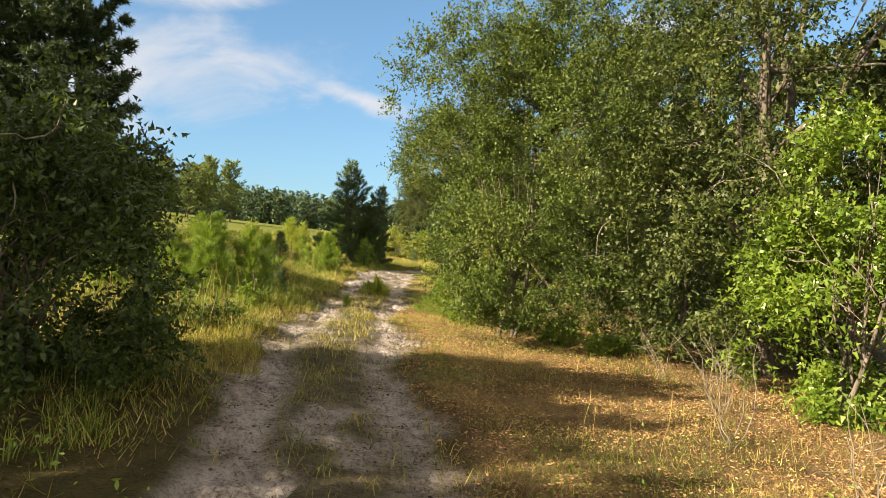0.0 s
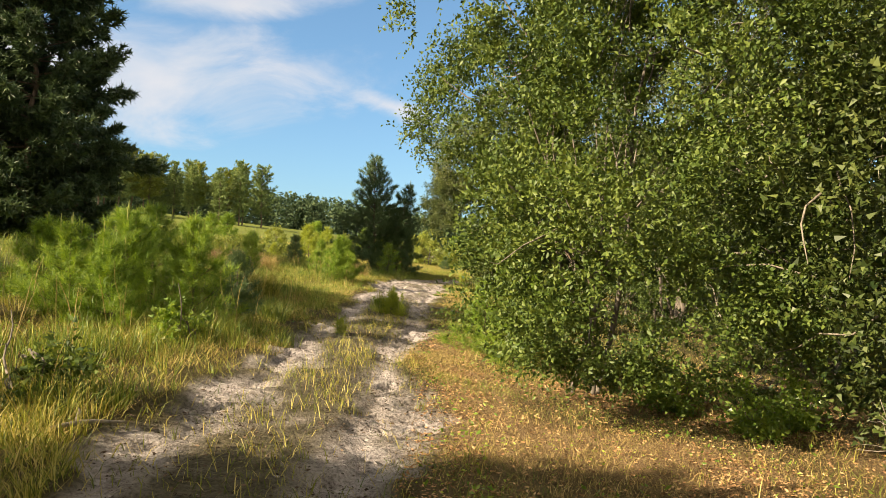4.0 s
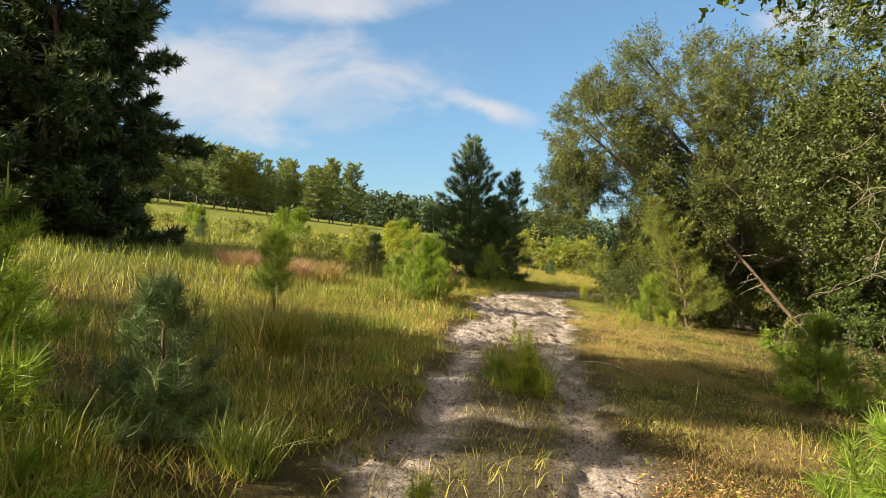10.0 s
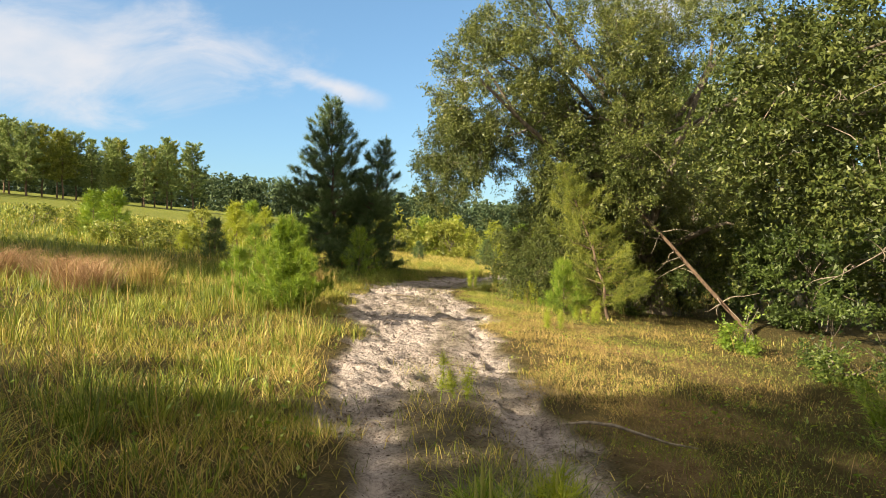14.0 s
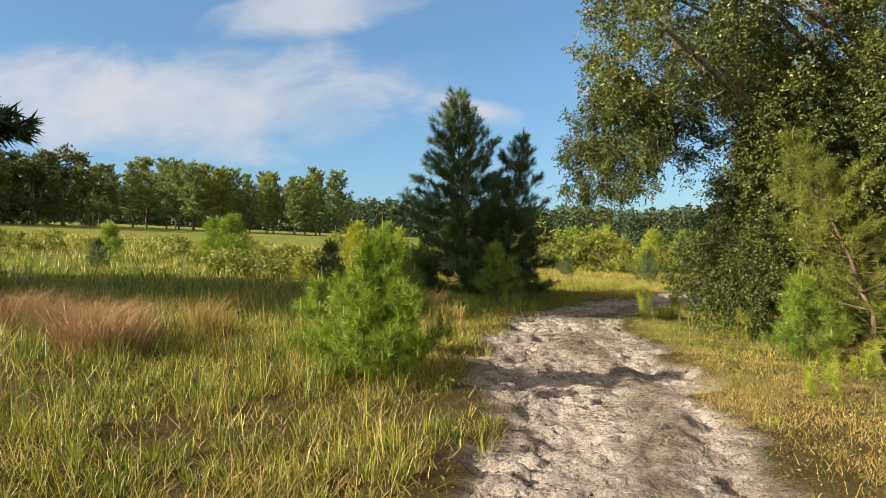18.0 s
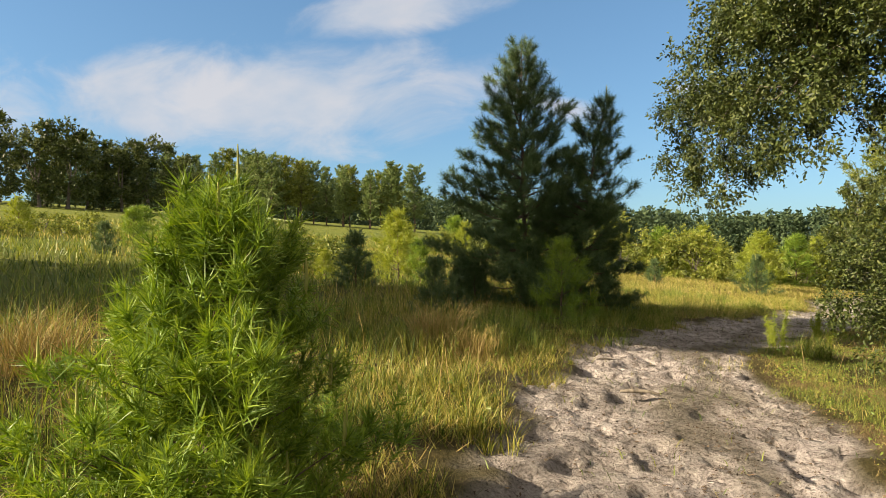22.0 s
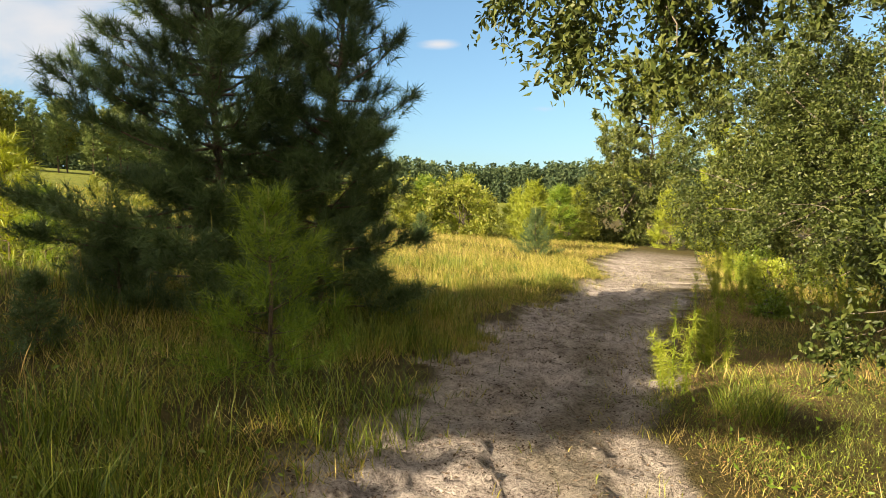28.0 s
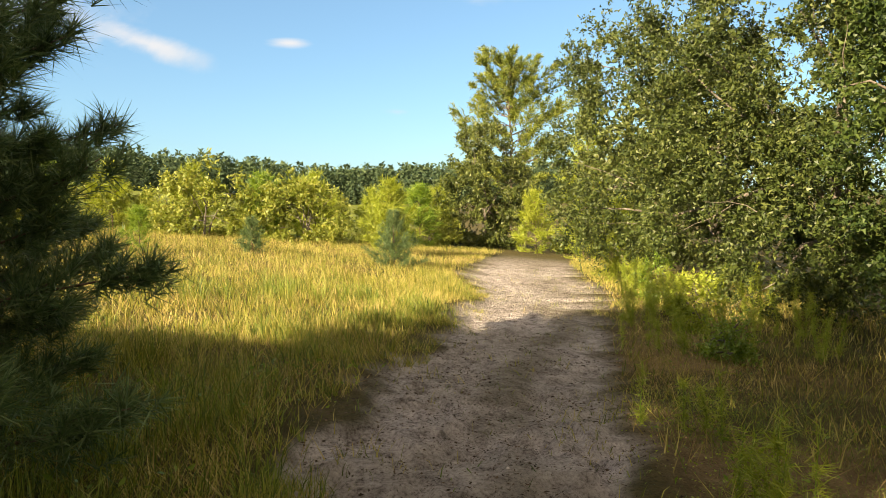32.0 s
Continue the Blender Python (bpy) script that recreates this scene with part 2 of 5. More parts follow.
MAT_MOSS = leaf_material("hanging_moss", [(0.2, (0.20, 0.19, 0.14)), (0.8, (0.32, 0.31, 0.23))], 0.9, 0.2, 0.1)
# Bluish needle tones: some haze of distance is put into this colour.
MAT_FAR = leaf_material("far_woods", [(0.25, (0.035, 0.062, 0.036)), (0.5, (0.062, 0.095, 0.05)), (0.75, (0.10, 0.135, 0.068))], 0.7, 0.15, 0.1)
MAT_BARK = bark_material("oak_bark", (0.05, 0.04, 0.03), (0.20, 0.17, 0.14))
MAT_PINEBARK = bark_material("pine_bark", (0.05, 0.035, 0.025), (0.19, 0.13, 0.095), 14)
MAT_DEADGREY = bark_material("weathered_wood", (0.09, 0.075, 0.06), (0.27, 0.23, 0.185), 24)
MAT_DEADRED = bark_material("dead_pine_wood", (0.05, 0.033, 0.023), (0.14, 0.092, 0.062), 20)


def ground_material():
    m, nt, bsdf, out = material("ground_sand_and_litter")
    geo = nt.nodes.new("ShaderNodeNewGeometry")
    pos = geo.outputs["Position"]

    def noise_tex(scale, detail=5, rough=0.6):
        n = nt.nodes.new("ShaderNodeTexNoise")
        n.inputs["Scale"].default_value, n.inputs["Detail"].default_value, n.inputs["Roughness"].default_value = scale, detail, rough
        nt.links.new(pos, n.inputs["Vector"])
        return n.outputs["Fac"]

    def mixed(fac, a, b, blend="MIX"):
        n = nt.nodes.new("ShaderNodeMix")
        n.data_type, n.blend_type = "RGBA", blend
        if isinstance(fac, float):
            n.inputs["Factor"].default_value = fac
        else:
            nt.links.new(fac, n.inputs["Factor"])
        nt.links.new(a, n.inputs["A"])
        nt.links.new(b, n.inputs["B"])
        return n.outputs["Result"]

    def attr(name):
        n = nt.nodes.new("ShaderNodeAttribute")
        n.attribute_name = name
        return n.outputs["Fac"]

    fine, mid, big = noise_tex(38, 8, 0.7), noise_tex(5.5, 6, 0.65), noise_tex(0.35, 4)
    sand = mixed(0.5, ramp_node(nt, mid, [(0.38, (0.12, 0.095, 0.09)), (0.47, (0.40, 0.345, 0.34)), (0.60, (0.68, 0.61, 0.60))]),
                 ramp_node(nt, fine, [(0.38, (0.08, 0.065, 0.058)), (0.46, (0.42, 0.37, 0.36)), (0.60, (0.72, 0.66, 0.645))]))
    soil = mixed(0.45, ramp_node(nt, mid, [(0.3, (0.035, 0.036, 0.012)), (0.55, (0.085, 0.072, 0.026)), (0.75, (0.20, 0.15, 0.065))]),
                 ramp_node(nt, fine, [(0.35, (0.028, 0.027, 0.010)), (0.62, (0.16, 0.125, 0.05))]))
    meadow = mixed(0.5, ramp_node(nt, big, [(0.3, (0.075, 0.105, 0.016)), (0.5, (0.14, 0.165, 0.026)), (0.7, (0.21, 0.20, 0.048))]),
                   ramp_node(nt, noise_tex(1.7, 8, 0.75), [(0.3, (0.05, 0.078, 0.014)), (0.5, (0.14, 0.165, 0.028)), (0.7, (0.26, 0.245, 0.06))]))
    bed = mixed(0.5, ramp_node(nt, mid, [(0.3, (0.10, 0.06, 0.03)), (0.5, (0.27, 0.185, 0.10)), (0.7, (0.44, 0.32, 0.19))]),
                ramp_node(nt, noise_tex(55, 6, 0.7), [(0.36, (0.06, 0.036, 0.02)), (0.5, (0.30, 0.18, 0.09)), (0.64, (0.52, 0.36, 0.20))]))
    col = mixed(attr("far_meadow"), mixed(attr("bare_sand"), mixed(attr("leaf_bed"), soil, bed), sand), meadow)
    nt.links.new(col, bsdf.inputs["Base Color"])
    bp = nt.nodes.new("ShaderNodeBump")
    bp.inputs["Strength"].default_value, bp.inputs["Distance"].default_value = 1.0, 0.095
    add = nt.nodes.new("ShaderNodeMath")
    add.operation = "ADD"
    nt.links.new(mid, add.inputs[0])
    nt.links.new(fine, add.inputs[1])
    warp = nt.nodes.new("ShaderNodeMix")
    warp.data_type = "VECTOR"
    warp.inputs["Factor"].default_value = 0.12
    wn = nt.nodes.new("ShaderNodeTexNoise")
    wn.inputs["Scale"].default_value, wn.inputs["Detail"].default_value = 7.0, 3
    nt.links.new(pos, wn.inputs["Vector"])
    nt.links.new(pos, warp.inputs["A"])
    nt.links.new(wn.outputs["Color"], warp.inputs["B"])
    vor = nt.nodes.new("ShaderNodeTexVoronoi")
    vor.feature = "SMOOTH_F1"
    vor.inputs["Scale"].default_value, vor.inputs["Smoothness"].default_value = 8.5, 0.2
    nt.links.new(warp.outputs["Result"], vor.inputs["Vector"])
    pit = nt.nodes.new("ShaderNodeMapRange")
    pit.interpolation_type = "SMOOTHSTEP"
    pit.inputs["From Min"].default_value, pit.inputs["From Max"].default_value = 0.12, 0.42
    nt.links.new(vor.outputs["Distance"], pit.inputs["Value"])
    deep = nt.nodes.new("ShaderNodeMath")
    deep.operation = "MULTIPLY"
    nt.links.new(pit.outputs[0], deep.inputs[0])
    nt.links.new(attr("bare_sand"), deep.inputs[1])
    both = nt.nodes.new("ShaderNodeMath")
    both.operation = "MULTIPLY_ADD"
    both.inputs[1].default_value = 0.9
    nt.links.new(deep.outputs[0], both.inputs[0])
    nt.links.new(add.outputs[0], both.inputs[2])
    nt.links.new(both.outputs[0], bp.inputs["Height"])
    nt.links.new(bp.outputs[0], bsdf.inputs["Normal"])
    bsdf.inputs["Roughness"].default_value = 0.95
    bsdf.inputs["Specular IOR Level"].default_value = 0.15
    return m


MAT_GROUND = ground_material()
MAT_CLOD = leaf_material("sand_crust", [(0.25, (0.10, 0.08, 0.07)), (0.5, (0.26, 0.22, 0.205)), (0.75, (0.44, 0.39, 0.375))], 0.95, 0.0, 0.1)

# ---- mesh building ----
rng = np.random.default_rng(7)


def unit(v):
    return v / np.maximum(np.linalg.norm(v, axis=-1, keepdims=True), 1e-9)


def mesh_of(name, verts, tris, mat, smooth=False):
    """A mesh from arrays of corners and triangles."""
    me = bpy.data.meshes.new(name)
    verts, tris = np.asarray(verts, np.float32), np.asarray(tris, np.int32)
    n = len(tris)
    me.vertices.add(len(verts))
    me.vertices.foreach_set("co", verts.ravel())
    me.loops.add(n * 3)
    me.loops.foreach_set("vertex_index", tris.ravel())
    me.polygons.add(n)
    me.polygons.foreach_set("loop_start", np.arange(0, n * 3, 3, dtype=np.int32))
    if smooth:
        me.polygons.foreach_set("use_smooth", np.ones(n, bool))
    me.materials.append(mat)
    me.update(calc_edges=True)
    return me


def part(name, arrays, mat, parent=None, label="", smooth=False):
    ob = new(name, mesh_of(name, arrays[0], arrays[1], mat, smooth))
    if parent is not None:
        ob.parent = parent
    return tagged(ob, label)


def joined(pieces):
    vs, ts, off = [], [], 0
    for v, t in pieces:
        vs.append(v)
        ts.append(t + off)
        off += len(v)
    return np.concatenate(vs), np.concatenate(ts)


def tube(points, radii, sides=7):
    """A round limb along a line of points."""
    p = np.asarray(points, float)
    r = np.asarray(radii, float)
    d = unit(np.gradient(p, axis=0))
    ref = np.where(np.abs(d[:, 2:3]) < 0.9, np.array([[0, 0, 1.0]]), np.array([[1.0, 0, 0]]))
    u = unit(np.cross(d, ref))
    w = np.cross(d, u)
    a = np.linspace(0, 2 * np.pi, sides, endpoint=False)
    ring = p[:, None] + r[:, None, None] * (np.cos(a)[None, :, None] * u[:, None] + np.sin(a)[None, :, None] * w[:, None])
    v = ring.reshape(-1, 3)
    k = len(p)
    i = np.arange(k - 1)[:, None] * sides
    j = np.arange(sides)[None]
    jn = (j + 1) % sides
    q = np.stack([i + j, i + jn, i + sides + jn, i + sides + j], -1).reshape(-1, 4)
    return v, np.concatenate([q[:, [0, 1, 2]], q[:, [0, 2, 3]]])


def limb_line(a, b, bow=0.15, n=7, wob=0.03):
    a, b = np.asarray(a, float), np.asarray(b, float)
    t = np.linspace(0, 1, n)[:, None]
    length = np.linalg.norm(b - a)
    p = a + (b - a) * t
    p[:, 2] += (bow * length * np.sin(np.pi * t[:, 0]))
    for k in (1, 2, 3):
        p += np.sin(k * np.pi * t) * rng.normal(0, wob * length * 1.3 / k, (1, 3))
    return p


def leaves(pos, axis, length, width, fold=0.25, flat=0.0):
    """Folded leaf blades: base, two sides, tip. flat: how far their faces turn up to the light."""
    n = len(pos)
    axis = unit(axis)
    side = unit(np.cross(axis, rng.normal(size=(n, 3)) + [0, 0, 1.6 * flat]))
    nrm = np.cross(axis, side)
    L = np.broadcast_to(np.asarray(length, float), (n,))[:, None]
    W = np.broadcast_to(np.asarray(width, float), (n,))[:, None]
    mid = pos + axis * L * 0.45 + nrm * W * fold
    v = np.stack([pos, mid + side * W * 0.5, pos + axis * L, mid - side * W * 0.5], 1).reshape(-1, 3)
    i = np.arange(n)[:, None] * 4
    return v, np.concatenate([i + [0, 1, 2], i + [0, 2, 3]])


def far_leaves(pos, axis, length, width, flat=0.0):
    """Simple pointed leaves for crowns that stay far off."""
    n = len(pos)
    axis = unit(axis)
    side = unit(np.cross(axis, rng.normal(size=(n, 3)) + [0, 0, 1.6 * flat]))
    L = np.broadcast_to(np.asarray(length, float), (n,))[:, None]
    W = np.broadcast_to(np.asarray(width, float), (n,))[:, None] * 1.05
    v = np.stack([pos + side * W * 0.5, pos + axis * L, pos - side * W * 0.5], 1).reshape(-1, 3)
    return v, np.arange(n * 3).reshape(-1, 3)


def needles(pos, axis, count, length, width, spread=0.9):
    """Bundles of needles round each shoot."""
    n = len(pos)
    axis = unit(axis)
    P = np.repeat(pos, count, 0)
    A = np.repeat(axis, count, 0)
    d = unit(A * 0.75 + rng.normal(size=A.shape) * spread * 0.62)
    L = np.repeat(np.broadcast_to(np.asarray(length, float), (n,)), count)[:, None] * rng.uniform(0.65, 1.1, (n * count, 1))
    P = P + A * L * rng.uniform(-0.6, 0.35, (n * count, 1))
    s = unit(np.cross(d, rng.normal(size=d.shape))) * width * 0.5
    tip = P + d * L
    tip[:, 2] -= 0.10 * L[:, 0]
    v = np.stack([P - s, P + s, tip], 1).reshape(-1, 3)
    return v, np.arange(n * count * 3).reshape(-1, 3)


def blades(base, height, width, lean, bend=0.35, az=None):
    """Grass blades: a lower piece and a bent tip."""
    n = len(base)
    az = rng.uniform(0, 2 * np.pi, n) if az is None else az
    d = np.stack([np.cos(az), np.sin(az), np.zeros(n)], 1)
    fa = az + rng.uniform(-1.6, 1.6, n)
    s = np.stack([np.cos(fa), np.sin(fa), np.zeros(n)], 1) * (np.asarray(width) * 0.5).reshape(-1, 1)
    H = np.asarray(height).reshape(-1, 1)
    lean = np.asarray(lean).reshape(-1, 1)
    up = np.array([[0, 0, 1.0]])
    mid = base + up * H * 0.55 + d * H * lean * 0.45
    tip = base + up * H * (1.0 - 0.35 * lean) + d * H * (lean * 1.1 + bend * rng.uniform(0, 1, (n, 1)) * lean)
    v = np.stack([base - s, base + s, mid + s * 0.75, mid - s * 0.75, tip], 1).reshape(-1, 3)
    i = np.arange(n)[:, None] * 5
    return v, np.concatenate([i + [0, 1, 2], i + [0, 2, 3], i + [3, 2, 4]])


def spikes(base, height, width, lean):
    """Short thatch: one narrow triangle a blade."""
    n = len(base)
    az, fa = rng.uniform(0, 2 * np.pi, n), rng.uniform(0, 2 * np.pi, n)
    d = np.stack([np.cos(az), np.sin(az), np.zeros(n)], 1)
    s = np.stack([np.cos(fa), np.sin(fa), np.zeros(n)], 1) * (np.asarray(width) * 0.5).reshape(-1, 1)
    H, lean = np.asarray(height).reshape(-1, 1), np.asarray(lean).reshape(-1, 1)
    tip = base + np.array([[0, 0, 1.0]]) * H * (1 - 0.3 * lean) + d * H * lean
    return np.stack([base - s, base + s, tip], 1).reshape(-1, 3), np.arange(n * 3).reshape(-1, 3)


def noise3(p, scale, seed=0):
    """Smooth value noise in space, 0 to 1."""
    q = np.asarray(p, float) / scale + seed * 13.7
    i = np.floor(q)
    f = q - i
    f = f * f * (3 - 2 * f)
    out = 0
    for dx in (0, 1):
        for dy in (0, 1):
            for dz in (0, 1):
                v = np.sin((i[:, 0] + dx) * 127.1 + (i[:, 1] + dy) * 311.7 + (i[:, 2] + dz) * 74.7 + seed) * 43758.5453
                w = np.where(dx, f[:, 0], 1 - f[:, 0]) * np.where(dy, f[:, 1], 1 - f[:, 1]) * np.where(dz, f[:, 2], 1 - f[:, 2])
                out = out + (v - np.floor(v)) * w
    return out


def noise2(x, y, scale, seed=0):
    """Smooth value noise in the plane, 0 to 1."""
    x, y = np.asarray(x, float) / scale + seed * 17.31, np.asarray(y, float) / scale - seed * 9.77
    xi, yi = np.floor(x), np.floor(y)
    fx, fy = x - xi, y - yi
    fx, fy = fx * fx * (3 - 2 * fx), fy * fy * (3 - 2 * fy)

    def h(a, b):
        v = np.sin(a * 127.1 + b * 311.7 + seed * 74.7) * 43758.5453
        return v - np.floor(v)

    return (h(xi, yi) * (1 - fx) + h(xi + 1, yi) * fx) * (1 - fy) + (h(xi, yi + 1) * (1 - fx) + h(xi + 1, yi + 1) * fx) * fy


# ---- ground ----
ROAD_Y = (-60, 0, 4.4, 8, 11, 14, 19, 23, 26, 30, 34.5, 36.5, 41, 50, 55, 62, 75)
ROAD_L = (-1.3, -1.3, -1.5, -2.4, -2.6, -2.75, -2.9, -3.3, -3.5, -4.0, -4.0, -3.5, -1.9, 2.4, 3.6, 7, 14)
ROAD_R = (0.5, 0.5, 0.2, -0.4, -0.5, -0.9, -1.0, -1.1, -1.1, -1.2, -1.5, -1.2, 0.5, 5.5, 7.6, 10.5, 18)


def sstep(a, b, v):
    t = np.clip((v - a) / (b - a), 0, 1)
    return t * t * (3 - 2 * t)


def height0(x, y):
    """The lie of the land: it falls to one side and rises into the distance."""
    x, y = np.asarray(x, float), np.asarray(y, float)
    xs = np.where(x > 12, 12 + 14 * np.tanh((x - 12) / 14), x)
    xs = np.where(xs < -150, -150 + 60 * np.tanh((xs + 150) / 60), xs)
    z = -0.0963 * xs + 0.017 * np.logaddexp(0, (y - 60) / 12) * 12
    z = np.where(y > 430, z - 0.017 * (y - 430), z)
    return z


def sand_at(x, y):
    """How bare the ground is: 1 on the wheel tracks."""
    x, y = np.asarray(x, float), np.asarray(y, float)
    l, r = np.interp(y, ROAD_Y, ROAD_L), np.interp(y, ROAD_Y, ROAD_R)
    j = (noise2(x, y, 0.9, 1) - 0.5) * 0.7 + (noise2(x, y, 0.3, 2) - 0.5) * 0.35
    d = np.minimum(x - l, r - x) + j
    s = sstep(-0.15, 0.2, d)
    u = (x - l) / (r - l)
    strip = sstep(0.30, 0.12, np.abs(u - 0.5 + (noise2(x, y, 1.4, 3) - 0.5) * 0.2))
    strip = strip * sstep(25, 21, y) * 0.85
    strip = np.maximum(strip, sstep(0.16, 0.05, np.abs(u - 0.66 + (noise2(x, y, 1.1, 5) - 0.5) * 0.3)) * 0.5 * sstep(21, 24, y))
    s = s * (1 - strip * sstep(0.25, 0.6, noise2(x, y, 0.45, 4) + 0.25))
    s = s * sstep(66, 58, y)
    # shaded start of the track is half covered with litter
    return s * (0.75 + 0.25 * sstep(0.3, 0.6, noise2(x, y, 1.3, 6)))


def height(x, y):
    z = height0(x, y)
    s = sand_at(x, y)
    near = sstep(90, 60, np.abs(np.asarray(y, float) - 25))
    rough = (noise2(x, y, 0.35, 9) - 0.5) * 0.03 + (noise2(x, y, 0.7, 13) - 0.5) * 0.06 * s
    lumps = (noise2(x, y, 0.24, 10) - 0.5) * 0.05 + (noise2(x, y, 0.12, 14) - 0.5) * 0.035
    prints = 0.07 * sstep(0.54, 0.64, noise2(x, y * 0.7, 0.27, 15)) + 0.05 * sstep(0.54, 0.64, noise2(x * 0.8, y, 0.16, 16)) - 0.02 * sstep(0.42, 0.54, noise2(x, y * 0.7, 0.27, 15))
    z = z + near * ((noise2(x, y, 2.6, 8) - 0.5) * 0.10 * (1 - s) + rough + (lumps - prints) * s)
    return z - 0.05 * s * near


def axis_steps(*spans):
    out = []
    for a, b, step in spans:
        out.append(np.arange(a, b, step))
    return np.concatenate(out)


def build_ground():
    xs = axis_steps((-900, -200, 50), (-200, -40, 16), (-40, -10, 2.5), (-10, -5, 1.0), (-5, -4.3, 0.14), (-4.3, 0.6, 0.05), (0.6, 3, 0.3), (3, 9, 0.9), (9, 40, 1.5), (40, 200, 10), (200, 901, 50))
    ys = axis_steps((-300, -30, 15), (-30, -1, 1.0), (-1, 3, 0.12), (3, 14, 0.075), (14, 40, 0.055), (40, 44, 0.08), (44, 60, 0.25), (60, 120, 1.5), (120, 460, 8), (460, 1200, 40))
    X, Y = np.meshgrid(xs, ys)
    Z = height(X, Y)
    v = np.stack([X, Y, Z], -1).reshape(-1, 3)
    nx, ny = len(xs), len(ys)
    i = (np.arange(ny - 1)[:, None] * nx + np.arange(nx - 1)[None]).ravel()
    t = np.concatenate([np.stack([i, i + 1, i + nx + 1], 1), np.stack([i, i + nx + 1, i + nx], 1)])
    ob = part("ground", (v, t), MAT_GROUND, smooth=True)
    right = X - np.interp(Y, ROAD_Y, ROAD_R)
    under = sstep(-0.1, 0.5, right) * (sstep(18, 15, Y) * (0.35 + 0.65 * sstep(0.3, 0.65, noise2(X, Y, 1.1, 85))) + sstep(15, 18, Y) * sstep(48, 44, Y) * 0.6 * sstep(0.45, 0.68, noise2(X, Y, 1.3, 86)) * sstep(4, 1.5, right))
    for name, vals in (("bare_sand", sand_at(X, Y)), ("leaf_bed", under), ("far_meadow", sstep(5, 9, np.hypot(np.maximum(np.abs(X + 2) - 2, 0), np.maximum(np.abs(Y - 28) - 30, 0))) * sstep(0, -4, X - 0.25 * (Y - 40).clip(0)))):
        at = ob.data.attributes.new(name, "FLOAT", "POINT")
        at.data.foreach_set("value", vals.ravel().astype(np.float32))
    tagged(ob, "pale sandy track with wheel ruts through grassy sloping land", "ground", kind="structure")


build_ground()

# ---- trees ----


def at_ground(x, y, sink=0.0):
    return np.array([x, y, float(height0(x, y)) - sink])


def thing(name, x, y, label, category, group="", kind="", sink=0.03, turn=0.0):
    ob = new(name)
    ob.empty_display_size = 0.2
    ob.matrix_basis = Matrix.Translation(at_ground(x, y, sink)) @ pose(0, 0, 0, 0, 0, turn)
    return tagged(ob, label, category, group, kind)


def in_lobes(lobes, n, shell=0.55):
    """Points in the outer part of a set of ellipsoids, with clumps and gaps."""
    w = np.array([(l[3] * l[4] + l[4] * l[5] + l[3] * l[5]) for l in lobes])
    k = rng.choice(len(lobes), n, p=w / w.sum())
    L = np.array([l[:6] for l in lobes])[k]
    d = unit(rng.normal(size=(n, 3)))
    r = rng.uniform(shell ** 2, 1, n) ** 0.5
    swell = 0.82 + 0.36 * noise2(d[:, 0] * 3 + k * 5.1, d[:, 1] * 3 + d[:, 2] * 2.3, 0.8, 11)
    p = L[:, :3] + d * L[:, 3:] * (r * swell)[:, None]
    keep = noise3(p, 0.26 * float(np.mean(L[:, 3:])) + 0.25, 12) * 0.7 + noise3(p, 0.35, 13) * 0.3 + rng.normal(0, 0.04, n) > 0.43
    p, d, k = p[keep], d[keep], k[keep]
    # draw the leaves together into clumps, with dark gaps between
    m = max(4, len(p) // 34)
    cen = p[rng.choice(len(p), m, replace=False)]
    d2 = (cen ** 2).sum(1)[None] - 2 * p @ cen.T
    home = cen[d2.argmin(1)]
    pull = rng.uniform(0.2, 0.72, (len(p), 1))
    return p + (home - p) * pull, d, k


